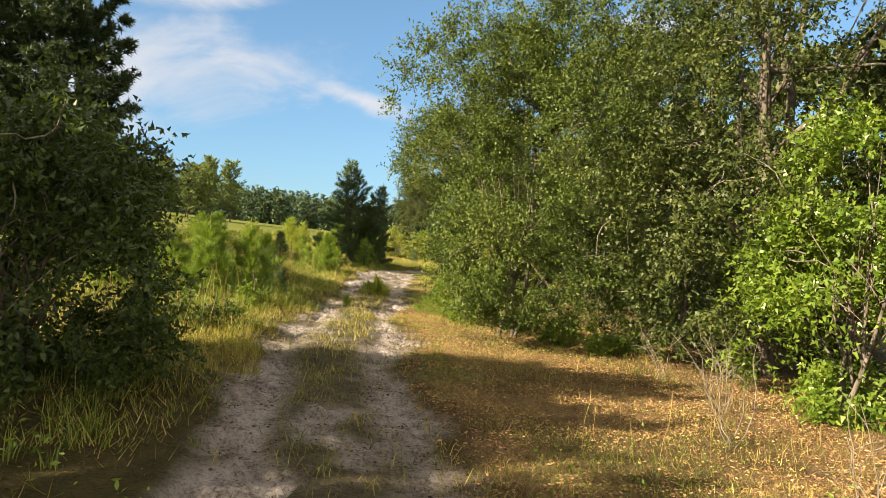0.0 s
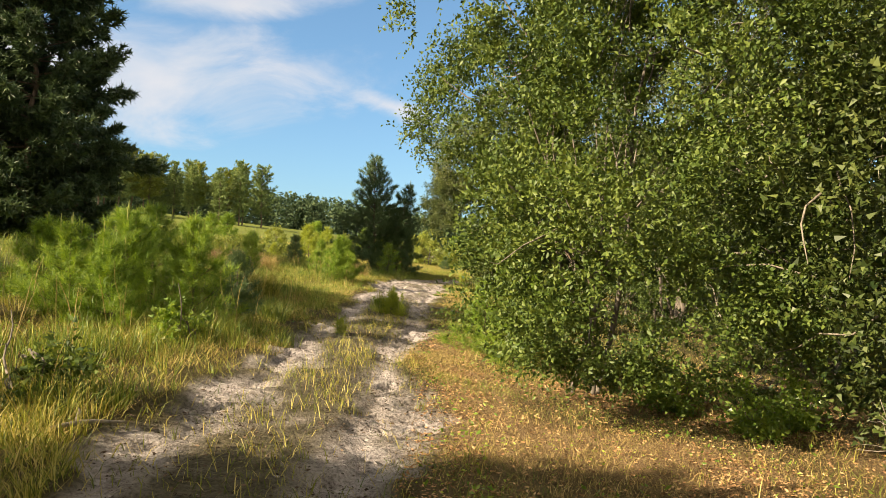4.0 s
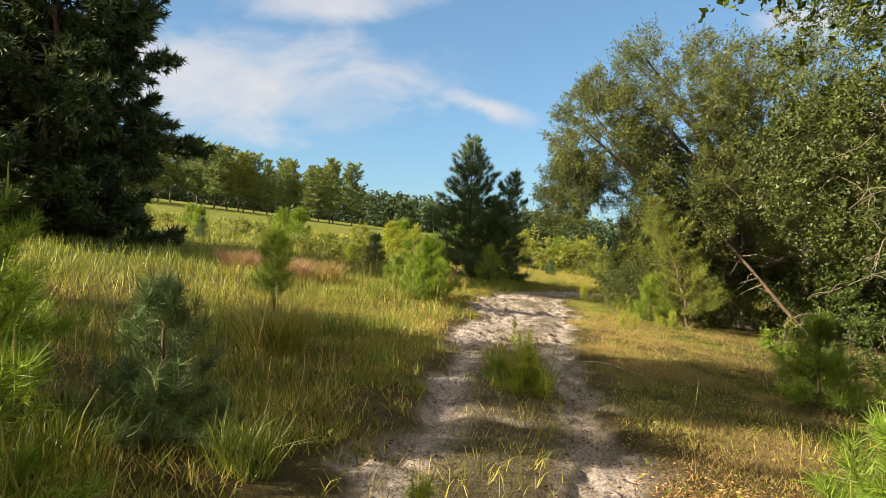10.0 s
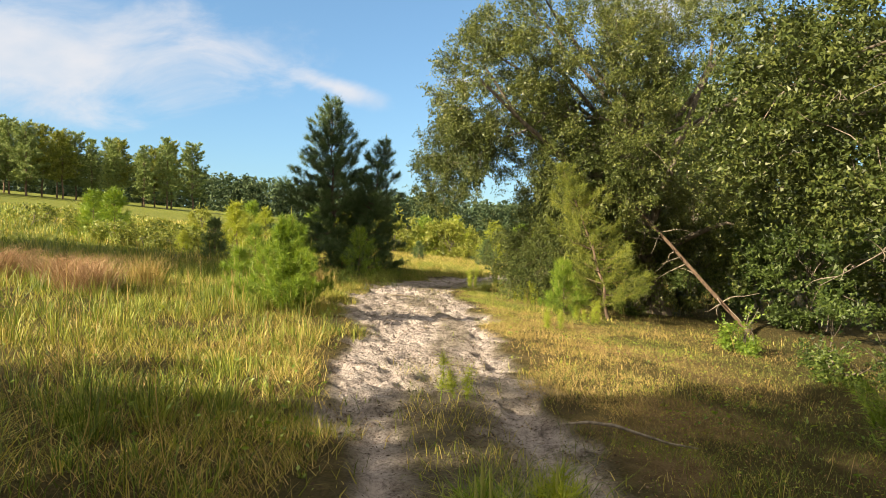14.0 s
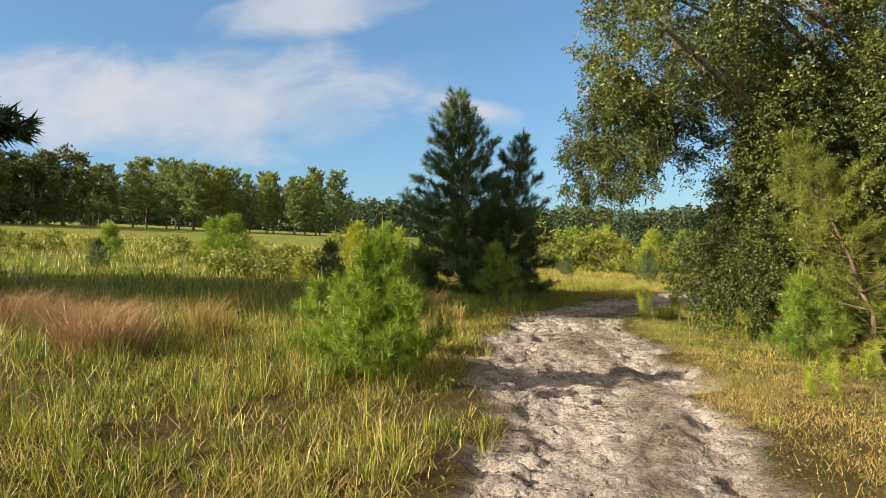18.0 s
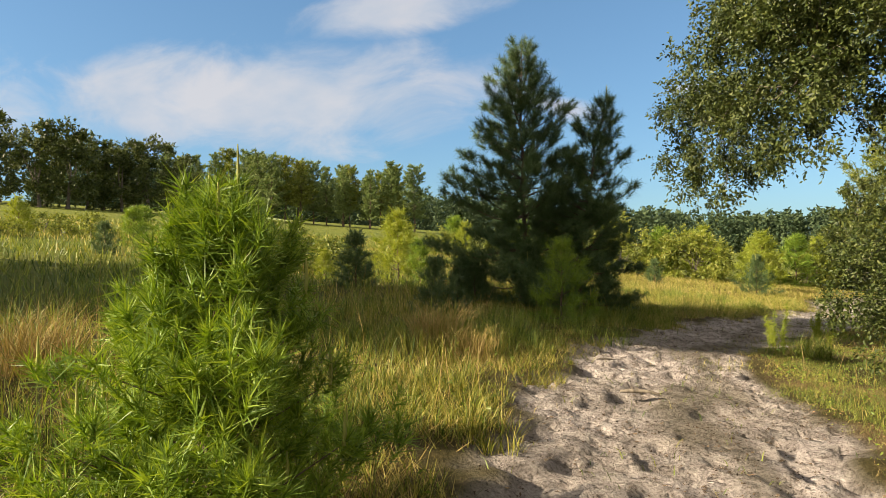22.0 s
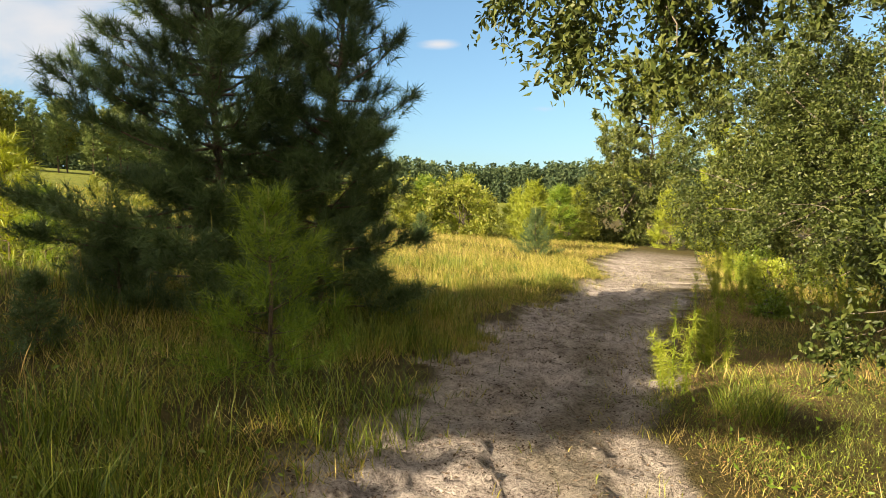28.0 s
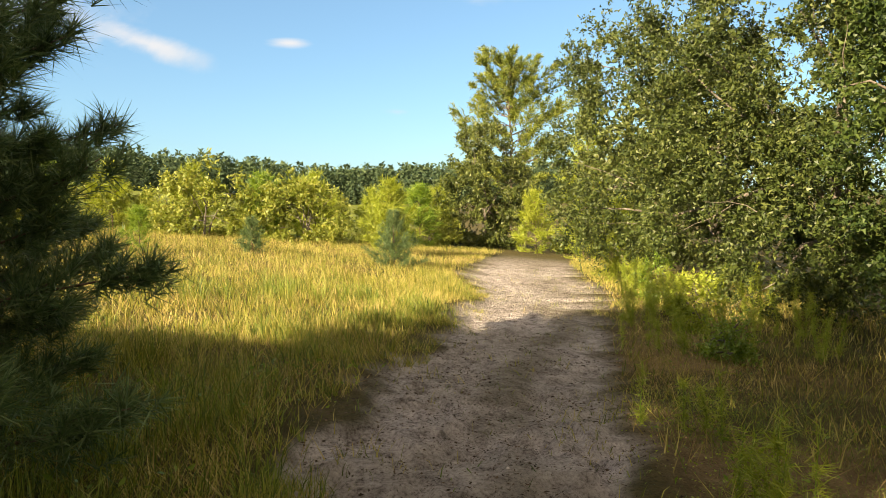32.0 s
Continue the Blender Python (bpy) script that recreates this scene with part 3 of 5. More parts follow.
def broadleaf(name, x, y, lobes, sprays, label, category, mat, leaf=0.06, per=16, trunk=0.16, trunk_to=None, limbs=14, droop=0.35, bark=MAT_BARK, floor=0.35, stems=1, spray=0.42, moss=0, twigs=0, group="", kind="", bough=()):
    """A broad-leaved tree or shrub: trunk, limbs, and a crown of leafy sprays. Lobes are given from its foot."""
    root = thing(name, x, y, label, category, group, kind)
    c, d, k = in_lobes(lobes, sprays)
    ok = c[:, 2] > floor - 0.0963 * c[:, 0]
    c, d = c[ok], d[ok]
    axis = unit(d * 0.8 + rng.normal(size=c.shape) * 0.6 + np.array([0, 0, -droop]))
    n = len(c)
    ln = rng.uniform(0.6, 1.25, n) * spray
    t = np.tile(np.linspace(0.05, 1, per), n) + rng.uniform(-0.03, 0.03, n * per)
    A = np.repeat(axis, per, 0)
    P = np.repeat(c, per, 0) + A * (t * np.repeat(ln, per))[:, None] + rng.normal(0, 0.05 * spray, (n * per, 3))
    la = unit(A * 0.5 + rng.normal(size=A.shape) * 0.75 + np.array([0, 0, 0.1]))
    sz = leaf * rng.uniform(0.7, 1.3, n * per)
    tagged(part("crown", (leaves if leaf < 0.052 else far_leaves)(P, la, sz, sz * 0.56, flat=0.4), mat, root), kind="stuff")
    for bl in bough:
        bc, bd, _ = in_lobes([bl], int(1350 * bl[3] * bl[5]), 0.2)
        m = len(bc)
        bx = unit(bd * 0.6 + rng.normal(size=bc.shape) * 0.6 + np.array([0, 0, -0.7]))
        A = np.repeat(bx, 14, 0)
        P = np.repeat(bc, 14, 0) + A * (np.tile(np.linspace(0.05, 1, 14), m) * np.repeat(rng.uniform(0.15, 0.34, m), 14))[:, None] + rng.normal(0, 0.015, (m * 14, 3))
        sz = rng.uniform(0.042, 0.075, m * 14)
        # Boughs take the darker leaves: the crown's shade is put into their colour.
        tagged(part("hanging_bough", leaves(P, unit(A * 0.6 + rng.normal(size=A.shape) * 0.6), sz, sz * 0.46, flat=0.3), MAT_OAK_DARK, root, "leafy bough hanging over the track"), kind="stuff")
        start = np.array(bl[:3]) + ([1.8, -0.2, 1.0] if bl[2] > 3 else [2.4, -1.2, 0.6])
        part("limb", tube(limb_line(start, bl[:3], 0.05, 8, 0.04), np.linspace(0.035, 0.012, 8), 6), bark, root, smooth=True)
        fine = [tube(limb_line(np.array(bl[:3]) * 0.6 + q * 0.4, q, 0.05, 5, 0.05), np.linspace(0.009, 0.003, 5), 4) for q in bc[rng.choice(m, 40)]]
        tagged(part("twig_mass", joined(fine), bark, root), kind="stuff")
    low = max(0.25, min(l[2] - l[5] * 0.6 for l in lobes))
    ends = c[rng.choice(n, min(n, limbs * 6), replace=False)]
    for s in range(stems):
        base = np.array([0, 0, -0.05]) + (rng.normal(0, 0.18, 3) * [1, 1, 0] if s else 0)
        cen = np.array(trunk_to if trunk_to is not None and s == 0 else np.mean([l[:3] for l in lobes], 0) + rng.normal(0, 0.3, 3) * (stems > 1))
        line = limb_line(base, cen, 0.0, 9, 0.02)
        rad = trunk * np.linspace(1.15, 0.35, 9) / (1 + 0.25 * s)
        rad[0] *= 1.35
        part("trunk", tube(line, rad, 9), bark, root, smooth=True)
        mine = ends[s::stems]
        for q in mine[:limbs]:
            f = rng.uniform(0.25, 0.95)
            a = line[int(f * 8)]
            part("limb", tube(limb_line(a, q, 0.08, 7, 0.04), rad[int(f * 8)] * np.linspace(0.6, 0.12, 7), 6), bark, root, smooth=True)
        fine = [tube(limb_line(line[rng.integers(3, 9)] * 0.35 + q * 0.65, q, 0.05, 4, 0.05), np.linspace(0.014, 0.005, 4), 4) for q in mine[limbs:limbs * 4]]
        if fine:
            tagged(part("twig_mass", joined(fine), bark, root), kind="stuff")
    if twigs:
        cc = c[rng.choice(n, twigs)]
        fine = [tube(limb_line(q, q + unit(rng.normal(size=3) + [0, 0, -0.2]) * rng.uniform(0.5, 1.1), 0.04, 5, 0.05), np.linspace(0.011, 0.003, 5), 4) for q in cc]
        tagged(part("dead_twig_mass", joined(fine), MAT_DEADGREY, root, "bare grey twigs"), kind="stuff")
    if moss:
        cc = c[rng.choice(n, moss)]
        for q in cc:
            P = q + rng.normal(0, 1, (90, 3)) * [0.07, 0.07, 0.3] - [0, 0, 0.3]
            tagged(part("hanging_moss", leaves(P, rng.normal(size=P.shape) * 0.3 + [0, 0, -1], 0.13, 0.007), MAT_MOSS, root, "grey hanging moss"), kind="stuff")
    return root


def pine(name, x, y, h, label, category, mat=None, spread=0.33, first=0.12, whorl=0.35, per=5, tuft=30, nl=0.16, nw=0.004, trunk=None, rise=25, candles=0, density=1.0, group="", lean=(0, 0), lift=0.0, kind="", split=False, up=0.45, taper=0.62, rag=(0.6, 1.15), airy=0.0, tip=0.8, side_reach=0.36):
    """A pine: a straight stem, whorls of branches, bundles of needles, and upright candles on young ones."""
    mat = mat or MAT_PINE
    root = thing(name, x, y, label, category, group, kind)
    trunk = trunk or 0.0085 * h + 0.006
    hs = np.linspace(0, 1, 10)
    line = np.stack([lean[0] * hs ** 1.5, lean[1] * hs ** 1.5, hs * h], 1) + rng.normal(0, 0.006 * h, (10, 3)) * [1, 1, 0] * (hs > 0.05)[:, None]
    part("trunk", tube(line, trunk * (1.1 - 1.0 * hs) + 0.004, 8), MAT_PINEBARK, root, smooth=True)
    tp, ta, br, near_br = [], [], [], []
    z = first * h
    while z < h * 0.97:
        f = z / h
        nb = max(3, int(per * rng.uniform(0.7, 1.3)))
        a0 = rng.uniform(0, 6.28)
        o = np.array([np.interp(z, line[:, 2], line[:, i]) for i in range(3)])
        for b in range(nb):
            a = a0 + b * 6.283 / nb + rng.normal(0, 0.25)
            Lb = h * spread * (1 - f) ** taper * min(1.0, 0.7 + 1.6 * (f - first + lift)) * rng.uniform(*rag) + 0.08
            el = radians(rise + 38 * f - 12 + rng.normal(0, 7))
            e = o + Lb * np.array([math.cos(a) * math.cos(el), math.sin(a) * math.cos(el), math.sin(el)])
            ln = limb_line(o, e, -0.06, 6, 0.025)
            br.append(tube(ln if split else ln[::2], np.linspace(min(0.35 * trunk, 0.016 * Lb + 0.003), 0.003, 6 if split else 3), 5 if split else 3))
            m = max(3, int(Lb / nl * 2.6 * density * (1 + airy * (0.35 - f))))
            tt = rng.uniform(0.25, 1.0, m) ** tip
            tt[0] = 1.0
            base = np.stack([np.interp(tt, np.linspace(0, 1, 6), ln[:, i]) for i in range(3)], 1)
            side = rng.normal(size=(m, 3)) * [1, 1, 0.5]
            out = unit(e - o)
            off = unit(side) * (rng.uniform(0.0, side_reach, (m, 1)) * Lb * (1.1 - tt[:, None]) ** 0.5)
            q = base + off
            tp.append(q)
            ta.append(unit(out[None] * 0.7 + unit(side) * 0.5 + np.array([0, 0, up])))
        z += whorl * rng.uniform(0.7, 1.2) * (1 - 0.45 * f)
    top = line[-1]
    tp.append(top[None] + np.array([[0, 0, -0.02], [0, 0, -0.12], [0.03, 0, -0.2]]) * max(0.4, nl * 4))
    ta.append(np.tile([[0, 0, 1.0]], (3, 1)))
    if split:
        for i, piece in enumerate(br):
            arm = part("branch", piece, MAT_PINEBARK, root)
            tagged(part("needle_spray", needles(tp[i], ta[i], tuft, nl, nw), mat, arm), kind="stuff")
        tip = part("leader", tube(np.array([top - [0, 0, 0.1], top, top + [0, 0, 0.06]]), [0.006, 0.005, 0.003], 5), MAT_PINEBARK, root)
        tagged(part("needle_spray", needles(tp[-1], ta[-1], tuft, nl, nw), mat, tip), kind="stuff")
    else:
        tagged(part("branchwork", joined(br), MAT_PINEBARK, root), kind="stuff")
    tp, ta = np.concatenate(tp), np.concatenate(ta)
    if not split:
        tagged(part("foliage", needles(tp, ta, tuft, nl, nw), mat, root), kind="stuff")
    if candles:
        k = rng.choice(len(tp), min(candles, len(tp)), replace=False)
        k = k[np.argsort(-tp[k, 2])]
        cl = [tube(np.array([tp[i], tp[i] + [0.005, 0, 0.07], tp[i] + [0, 0.004, rng.uniform(0.12, 0.26)]]), [0.010, 0.009, 0.003], 5) for i in k]
        cl.append(tube(np.array([top - [0, 0, 0.05], top + [0, 0, 0.06], top + [0, 0, 0.15]]), [0.011, 0.009, 0.003], 6))
        for piece in cl:
            part("candle", piece, MAT_CANDLE, root, "pale upright candle")
    return root


# oaks and holly beside the first stretch
broadleaf("oak_tree", 1.4, 12.8, [(0.4, -0.9, 3.4, 2.0, 2.4, 3.0), (-0.4, -1.4, 1.9, 1.3, 1.7, 1.3), (-0.6, -0.7, 4.6, 1.7, 1.6, 1.5), (1.6, -0.6, 5.0, 2.2, 2.0, 2.6), (-1.3, 1.4, 3.7, 1.3, 1.2, 1.0), (0.3, 1.6, 4.4, 1.6, 1.3, 1.6), (0.3, -1.1, 1.15, 1.8, 1.8, 0.8)], 25000,
          "dense evergreen oak with foliage down to the ground", "tree", MAT_OAK, 0.05, 13, 0.034, (0.6, -0.4, 4.5), 8, stems=3, moss=1, twigs=30, spray=0.30, droop=0.1, floor=0.4)
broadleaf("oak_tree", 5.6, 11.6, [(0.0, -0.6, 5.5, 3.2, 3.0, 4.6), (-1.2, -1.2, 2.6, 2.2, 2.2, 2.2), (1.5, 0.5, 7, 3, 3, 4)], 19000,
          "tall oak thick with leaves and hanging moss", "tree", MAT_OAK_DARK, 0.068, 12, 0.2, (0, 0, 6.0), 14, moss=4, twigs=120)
broadleaf("holly_shrub", 5.0, 8.2, [(0, 0, 1.6, 1.25, 1.8, 1.6), (0.5, 0.4, 2.9, 1.2, 1.6, 1.3)], 4200, "glossy bright green shrub beside the track", "shrub", MAT_HOLLY, 0.075, 14, 0.04, None, 6, stems=4, floor=0.2, twigs=40)
broadleaf("holly_shrub", 5.6, 5.0, [(0, 0, 1.5, 1.2, 1.7, 1.6), (0.7, 0.3, 2.8, 1.3, 1.6, 1.4)], 3400, "glossy bright green shrub beside the track", "shrub", MAT_HOLLY, 0.075, 14, 0.04, None, 6, stems=4, floor=0.2, twigs=30)
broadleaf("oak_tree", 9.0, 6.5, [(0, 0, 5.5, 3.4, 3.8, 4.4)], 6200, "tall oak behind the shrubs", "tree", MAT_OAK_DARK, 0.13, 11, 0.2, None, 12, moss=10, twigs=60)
broadleaf("oak_tree", 8.5, 0.0, [(0, 0, 5.0, 3.4, 3.8, 4.4)], 2000, "tall oak behind the shrubs", "tree", MAT_OAK_DARK, 0.16, 10, 0.2, None, 10)
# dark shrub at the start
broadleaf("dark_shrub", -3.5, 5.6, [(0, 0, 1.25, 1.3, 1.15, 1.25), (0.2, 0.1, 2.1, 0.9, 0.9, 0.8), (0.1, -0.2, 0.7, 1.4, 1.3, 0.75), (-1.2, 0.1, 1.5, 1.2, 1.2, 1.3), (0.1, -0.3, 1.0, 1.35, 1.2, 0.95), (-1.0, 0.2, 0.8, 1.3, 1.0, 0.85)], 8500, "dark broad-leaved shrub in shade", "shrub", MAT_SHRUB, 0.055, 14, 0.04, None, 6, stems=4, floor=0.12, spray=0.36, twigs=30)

# Unseen oaks beyond the dark shrub, placed to shade the start of the track.
broadleaf("oak_tree", -9.3, -0.3, [(0, 0, 3.1, 2.3, 2.4, 2.4)], 4200, "unseen broad oak added to shade the start", "tree", MAT_SHRUB, 0.18, 11, 0.18, None, 8)
broadleaf("oak_tree", -9.2, 1.7, [(0, 0, 3.3, 2.1, 2.0, 2.45)], 3800, "unseen broad oak added to shade the start", "tree", MAT_SHRUB, 0.18, 11, 0.18, None, 8)
broadleaf("oak_tree", -7.5, -3.5, [(0, 0, 2.9, 2.4, 2.6, 2.3)], 2800, "unseen broad oak added to shade the start", "tree", MAT_SHRUB, 0.2, 11, 0.18, None, 8)

# second group of oaks, arching over the track
broadleaf("oak_tree", 4.2, 34.2, [(-1.4, 0, 4.2, 2.6, 3.0, 4.0), (-4.7, -0.8, 6.1, 1.9, 2.2, 1.8),  (-2.4, 0.2, 7.4, 2.8, 3.0, 2.4), (1.2, 1.0, 5.5, 3, 3.4, 4.4)], 38000,
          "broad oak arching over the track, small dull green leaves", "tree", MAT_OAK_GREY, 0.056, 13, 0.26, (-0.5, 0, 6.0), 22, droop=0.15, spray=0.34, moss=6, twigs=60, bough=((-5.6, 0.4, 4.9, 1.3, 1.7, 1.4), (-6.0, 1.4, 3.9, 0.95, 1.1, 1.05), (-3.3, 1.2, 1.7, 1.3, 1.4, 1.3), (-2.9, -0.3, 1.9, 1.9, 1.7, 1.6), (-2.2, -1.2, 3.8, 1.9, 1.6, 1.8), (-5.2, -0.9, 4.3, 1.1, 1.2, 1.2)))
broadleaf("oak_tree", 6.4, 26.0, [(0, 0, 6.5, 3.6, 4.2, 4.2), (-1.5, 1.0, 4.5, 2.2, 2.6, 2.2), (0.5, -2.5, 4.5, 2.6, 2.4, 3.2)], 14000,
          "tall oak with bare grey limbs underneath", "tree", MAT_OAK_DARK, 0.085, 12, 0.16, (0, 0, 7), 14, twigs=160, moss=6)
broadleaf("oak_tree", 7.2, 19.5, [(0, 0, 5.5, 3.2, 3.4, 4.4), (-1.2, -1, 2.6, 2, 2, 2.1)], 8000, "tall oak at the edge of the wood", "tree", MAT_OAK_DARK, 0.085, 12, 0.18, (0, 0, 6), 12, twigs=80)
broadleaf("oak_tree", 10.2, 47.5, [(0, 0, 4.8, 3.7, 4.2, 4.6), (-2.2, 0.5, 2.4, 2.0, 3.2, 2.4), (0, 2, 7.2, 3.6, 4, 3.6), (-3.0, 4.5, 4.2, 2.2, 3.0, 3.6), (1.5, -3.0, 5.2, 3.4, 3.2, 4.6), (-1.0, -2.2, 6.6, 2.6, 2.4, 2.8)], 30000, "dense oak with dull olive leaves", "tree", MAT_OAK_DARK, 0.09, 12, 0.17, (0, 0, 4), 8, twigs=40)
broadleaf("oak_tree", 8.9, 42.9, [(0, 0, 4.6, 2.9, 2.8, 4.0), (0.4, 0, 7.2, 2.8, 2.6, 3.0), (0.2, 0.2, 2.0, 2.4, 2.4, 1.6)], 14000, "dark oak at the edge of the track", "tree", MAT_SHRUB, 0.09, 12, 0.16, (0, 0, 4), 8, twigs=40)
broadleaf("oak_tree", 14.5, 57.0, [(0, 0, 4.8, 4.0, 5.0, 4.8), (-2.2, 2.0, 3.2, 2.4, 3.6, 3.0), (-1, 4, 7.0, 3.6, 4, 3.8)], 6000, "dense oak with dull olive leaves", "tree", MAT_OAK_GREY, 0.16, 12, 0.24, (0, 0, 6), 12, twigs=70)
broadleaf("oak_tree", 12.5, 36.0, [(0, 0, 5.5, 4.5, 6.0, 5.0)], 4600, "tall oak in the wood", "tree", MAT_OAK_DARK, 0.24, 9, 0.24, (0, 0, 6), 8)
broadleaf("oak_tree", 15.0, 44.0, [(0, 0, 6.0, 4.0, 5.0, 5.6)], 4200, "tall oak in the wood", "tree", MAT_OAK_DARK, 0.24, 9, 0.24, (0, 0, 6), 8)
broadleaf("oak_tree", 12.5, 22.0, [(0, 0, 5.5, 4.0, 7.0, 5.0)], 4600, "tall oak in the wood", "tree", MAT_OAK_DARK, 0.24, 9, 0.24, (0, 0, 6), 8)
broadleaf("oak_tree", 12.0, 11.0, [(0, 0, 5.5, 4.0, 6.0, 5.0)], 4600, "tall oak in the wood", "tree", MAT_OAK_DARK, 0.24, 9, 0.24, (0, 0, 6), 8)
broadleaf("oak_tree", 22.0, 66.0, [(0, 0, 5.5, 5.0, 7.0, 6.0)], 1800, "tall oak at the edge of the wood", "tree", MAT_OAK_GREY, 0.24, 11, 0.24, (0, 0, 6), 8)

# pines over the track
pine("pine_tree", -5.65, 40.4, 6.25, "dark pine with open whorled branches", "pine tree", spread=0.36, first=0.03, whorl=0.30, per=7, tuft=40, nl=0.2, nw=0.0085, density=1.7, tip=0.55, side_reach=0.3, airy=0.85, rise=18, split=True, taper=0.68, lift=0.3, rag=(0.5, 1.25), up=0.8, candles=14)
pine("pine_tree", -4.4, 40.4, 4.9, "slim dark pine beside a larger one", "pine tree", spread=0.31, first=0.04, whorl=0.30, per=6, tuft=40, nl=0.2, nw=0.0085, density=1.6, tip=0.55, side_reach=0.3, airy=0.85, rise=18, split=True, taper=0.72, lift=0.3, rag=(0.5, 1.25), up=0.8, candles=10, lean=(0.7, -0.5))
pine("young_pine", -4.4, 37.3, 1.5, "young pine in shade with soft needles", "young pine", MAT_YOUNG, spread=0.56, first=0.1, whorl=0.24, per=6, tuft=24, nl=0.2, nw=0.005, candles=8, density=1.3, up=0.8, taper=0.7, rag=(0.4, 1.25), lift=0.2)
YP = "bushy young pine with long bright green needles"
for px, py, ph, mt in ((-4.7, 13.3, 1.5, MAT_YOUNG), (-4.0, 13.8, 1.45, MAT_YOUNG), (-4.5, 12.6, 1.0, MAT_YOUNG), (-5.4, 13.2, 1.2, MAT_YOUNG), (-5.3, 15.2, 1.6, MAT_YOUNG), (-6.4, 14.2, 1.2, MAT_YOUNG), (-6.0, 12.0, 1.0, MAT_YOUNG),
                       (-4.0, 15.5, 1.0, MAT_PINE), (-1.85, 18.8, 0.45, MAT_YELLOW), (-2.15, 19.1, 0.35, MAT_YOUNG), (0.1, 14.9, 1.05, MAT_YOUNG), (0.9, 16.0, 1.25, MAT_YOUNG), (0.5, 14.0, 0.9, MAT_YOUNG), (1.9, 21.2, 1.2, MAT_YOUNG),
                       (-5.8, 28.4, 0.95, MAT_YOUNG), (1.0, 31.6, 1.3, MAT_YOUNG), 
                       (-6.6, 36.5, 1.0, MAT_PINE), (1.5, 55.0, 1.7, MAT_PINE), (-5.2, 39.5, 1.5, MAT_PINE), (-6.7, 39.8, 1.1, MAT_PINE), (-7.4, 41.2, 0.9, MAT_PINE)):
    pine("young_pine", px, py, ph, YP, "young pine", mt, spread=0.52, first=0.04, whorl=0.2, per=6, tuft=24, nl=0.15, nw=0.0058, candles=10, density=1.9, rise=32, up=0.9, taper=0.85, lift=0.3, rag=(0.5, 1.25))
pine("young_pine", -5.35, 20.1, 1.35, "thin young pine with a bare lower stem in the grass", "young pine", MAT_YOUNG, spread=0.34, first=0.38, whorl=0.16, per=5, tuft=24, nl=0.15, nw=0.0055, density=1.6, rise=34, up=0.9, taper=0.8, rag=(0.5, 1.2), candles=6)
pine("young_pine", -4.75, 27.4, 1.55, YP, "young pine", MAT_YOUNG, spread=0.54, first=0.02, whorl=0.15, per=7, tuft=34, nl=0.14, nw=0.007, candles=34, density=1.25, rise=36, up=1.2, taper=0.75, lift=0.3, rag=(0.5, 1.2))
pine("young_pine", 2.0, 31.4, 3.7, "leaning olive-green young pine below the oak", "young pine", MAT_OLIVE, taper=0.9, spread=0.50, first=0.1, whorl=0.34, per=6, tuft=24, nl=0.18, nw=0.0055, lean=(-1.1, 0.3), density=1.5, rag=(0.4, 1.25))
pine("young_pine", 8.4, 54.0, 2.6, YP, "young pine", MAT_YELLOW, spread=0.4, first=0.05, whorl=0.28, per=6, tuft=18, nl=0.24, nw=0.014, density=1.4)

# big pines across the meadow
# The two at y below 9 are unseen, added to shade the track.
for px, py, ph, tuft, dn in ((-17.7, 29.8, 13.8, 28, 1.8), (-21.5, 29.2, 13.5, 20, 1.6), (-25.0, 26.6, 14.0, 12, 1.5), (-27.0, 28.6, 12.0, 14, 1.6), (-18.0, 8.8, 11.5, 7, 1.0), (-21.5, 8.6, 12.5, 7, 0.9), (-16.2, 30.6, 7.5, 18, 2.0), (-18.9, 31.4, 8.0, 16, 1.8)):
    pine("pine_tree", px, py, ph, "tall dark loblolly pine across the meadow", "pine tree", MAT_TALL, spread=0.36, first=0.05, whorl=0.62, per=6, tuft=tuft, nl=0.34, nw=0.07 if py > 20 else 0.11, density=dn, rise=8, rag=(0.45, 1.25), up=0.35, tip=0.6, side_reach=0.3, group="tall pines")

# ---- meadow bushes and distance ----
proto = [pine("young_pine", -14.8, 43.2, 2.1, "bright green young pine in the meadow", "young pine", MAT_YOUNG, spread=0.46, first=0.03, whorl=0.28, per=6, tuft=14, nl=0.26, nw=0.018, density=1.2, group="meadow pines"),
         pine("young_pine", -9.8, 40.0, 1.35, "dark young pine in the meadow", "young pine", MAT_PINE, spread=0.42, first=0.03, whorl=0.22, per=6, tuft=14, nl=0.22, nw=0.016, density=1.2, group="meadow pines"),
         pine("young_pine", -9.9, 43.2, 2.1, "yellow-green young pine in the meadow", "young pine", MAT_YELLOW, spread=0.42, first=0.03, whorl=0.3, per=6, tuft=14, nl=0.26, nw=0.018, density=1.2, group="meadow pines")]
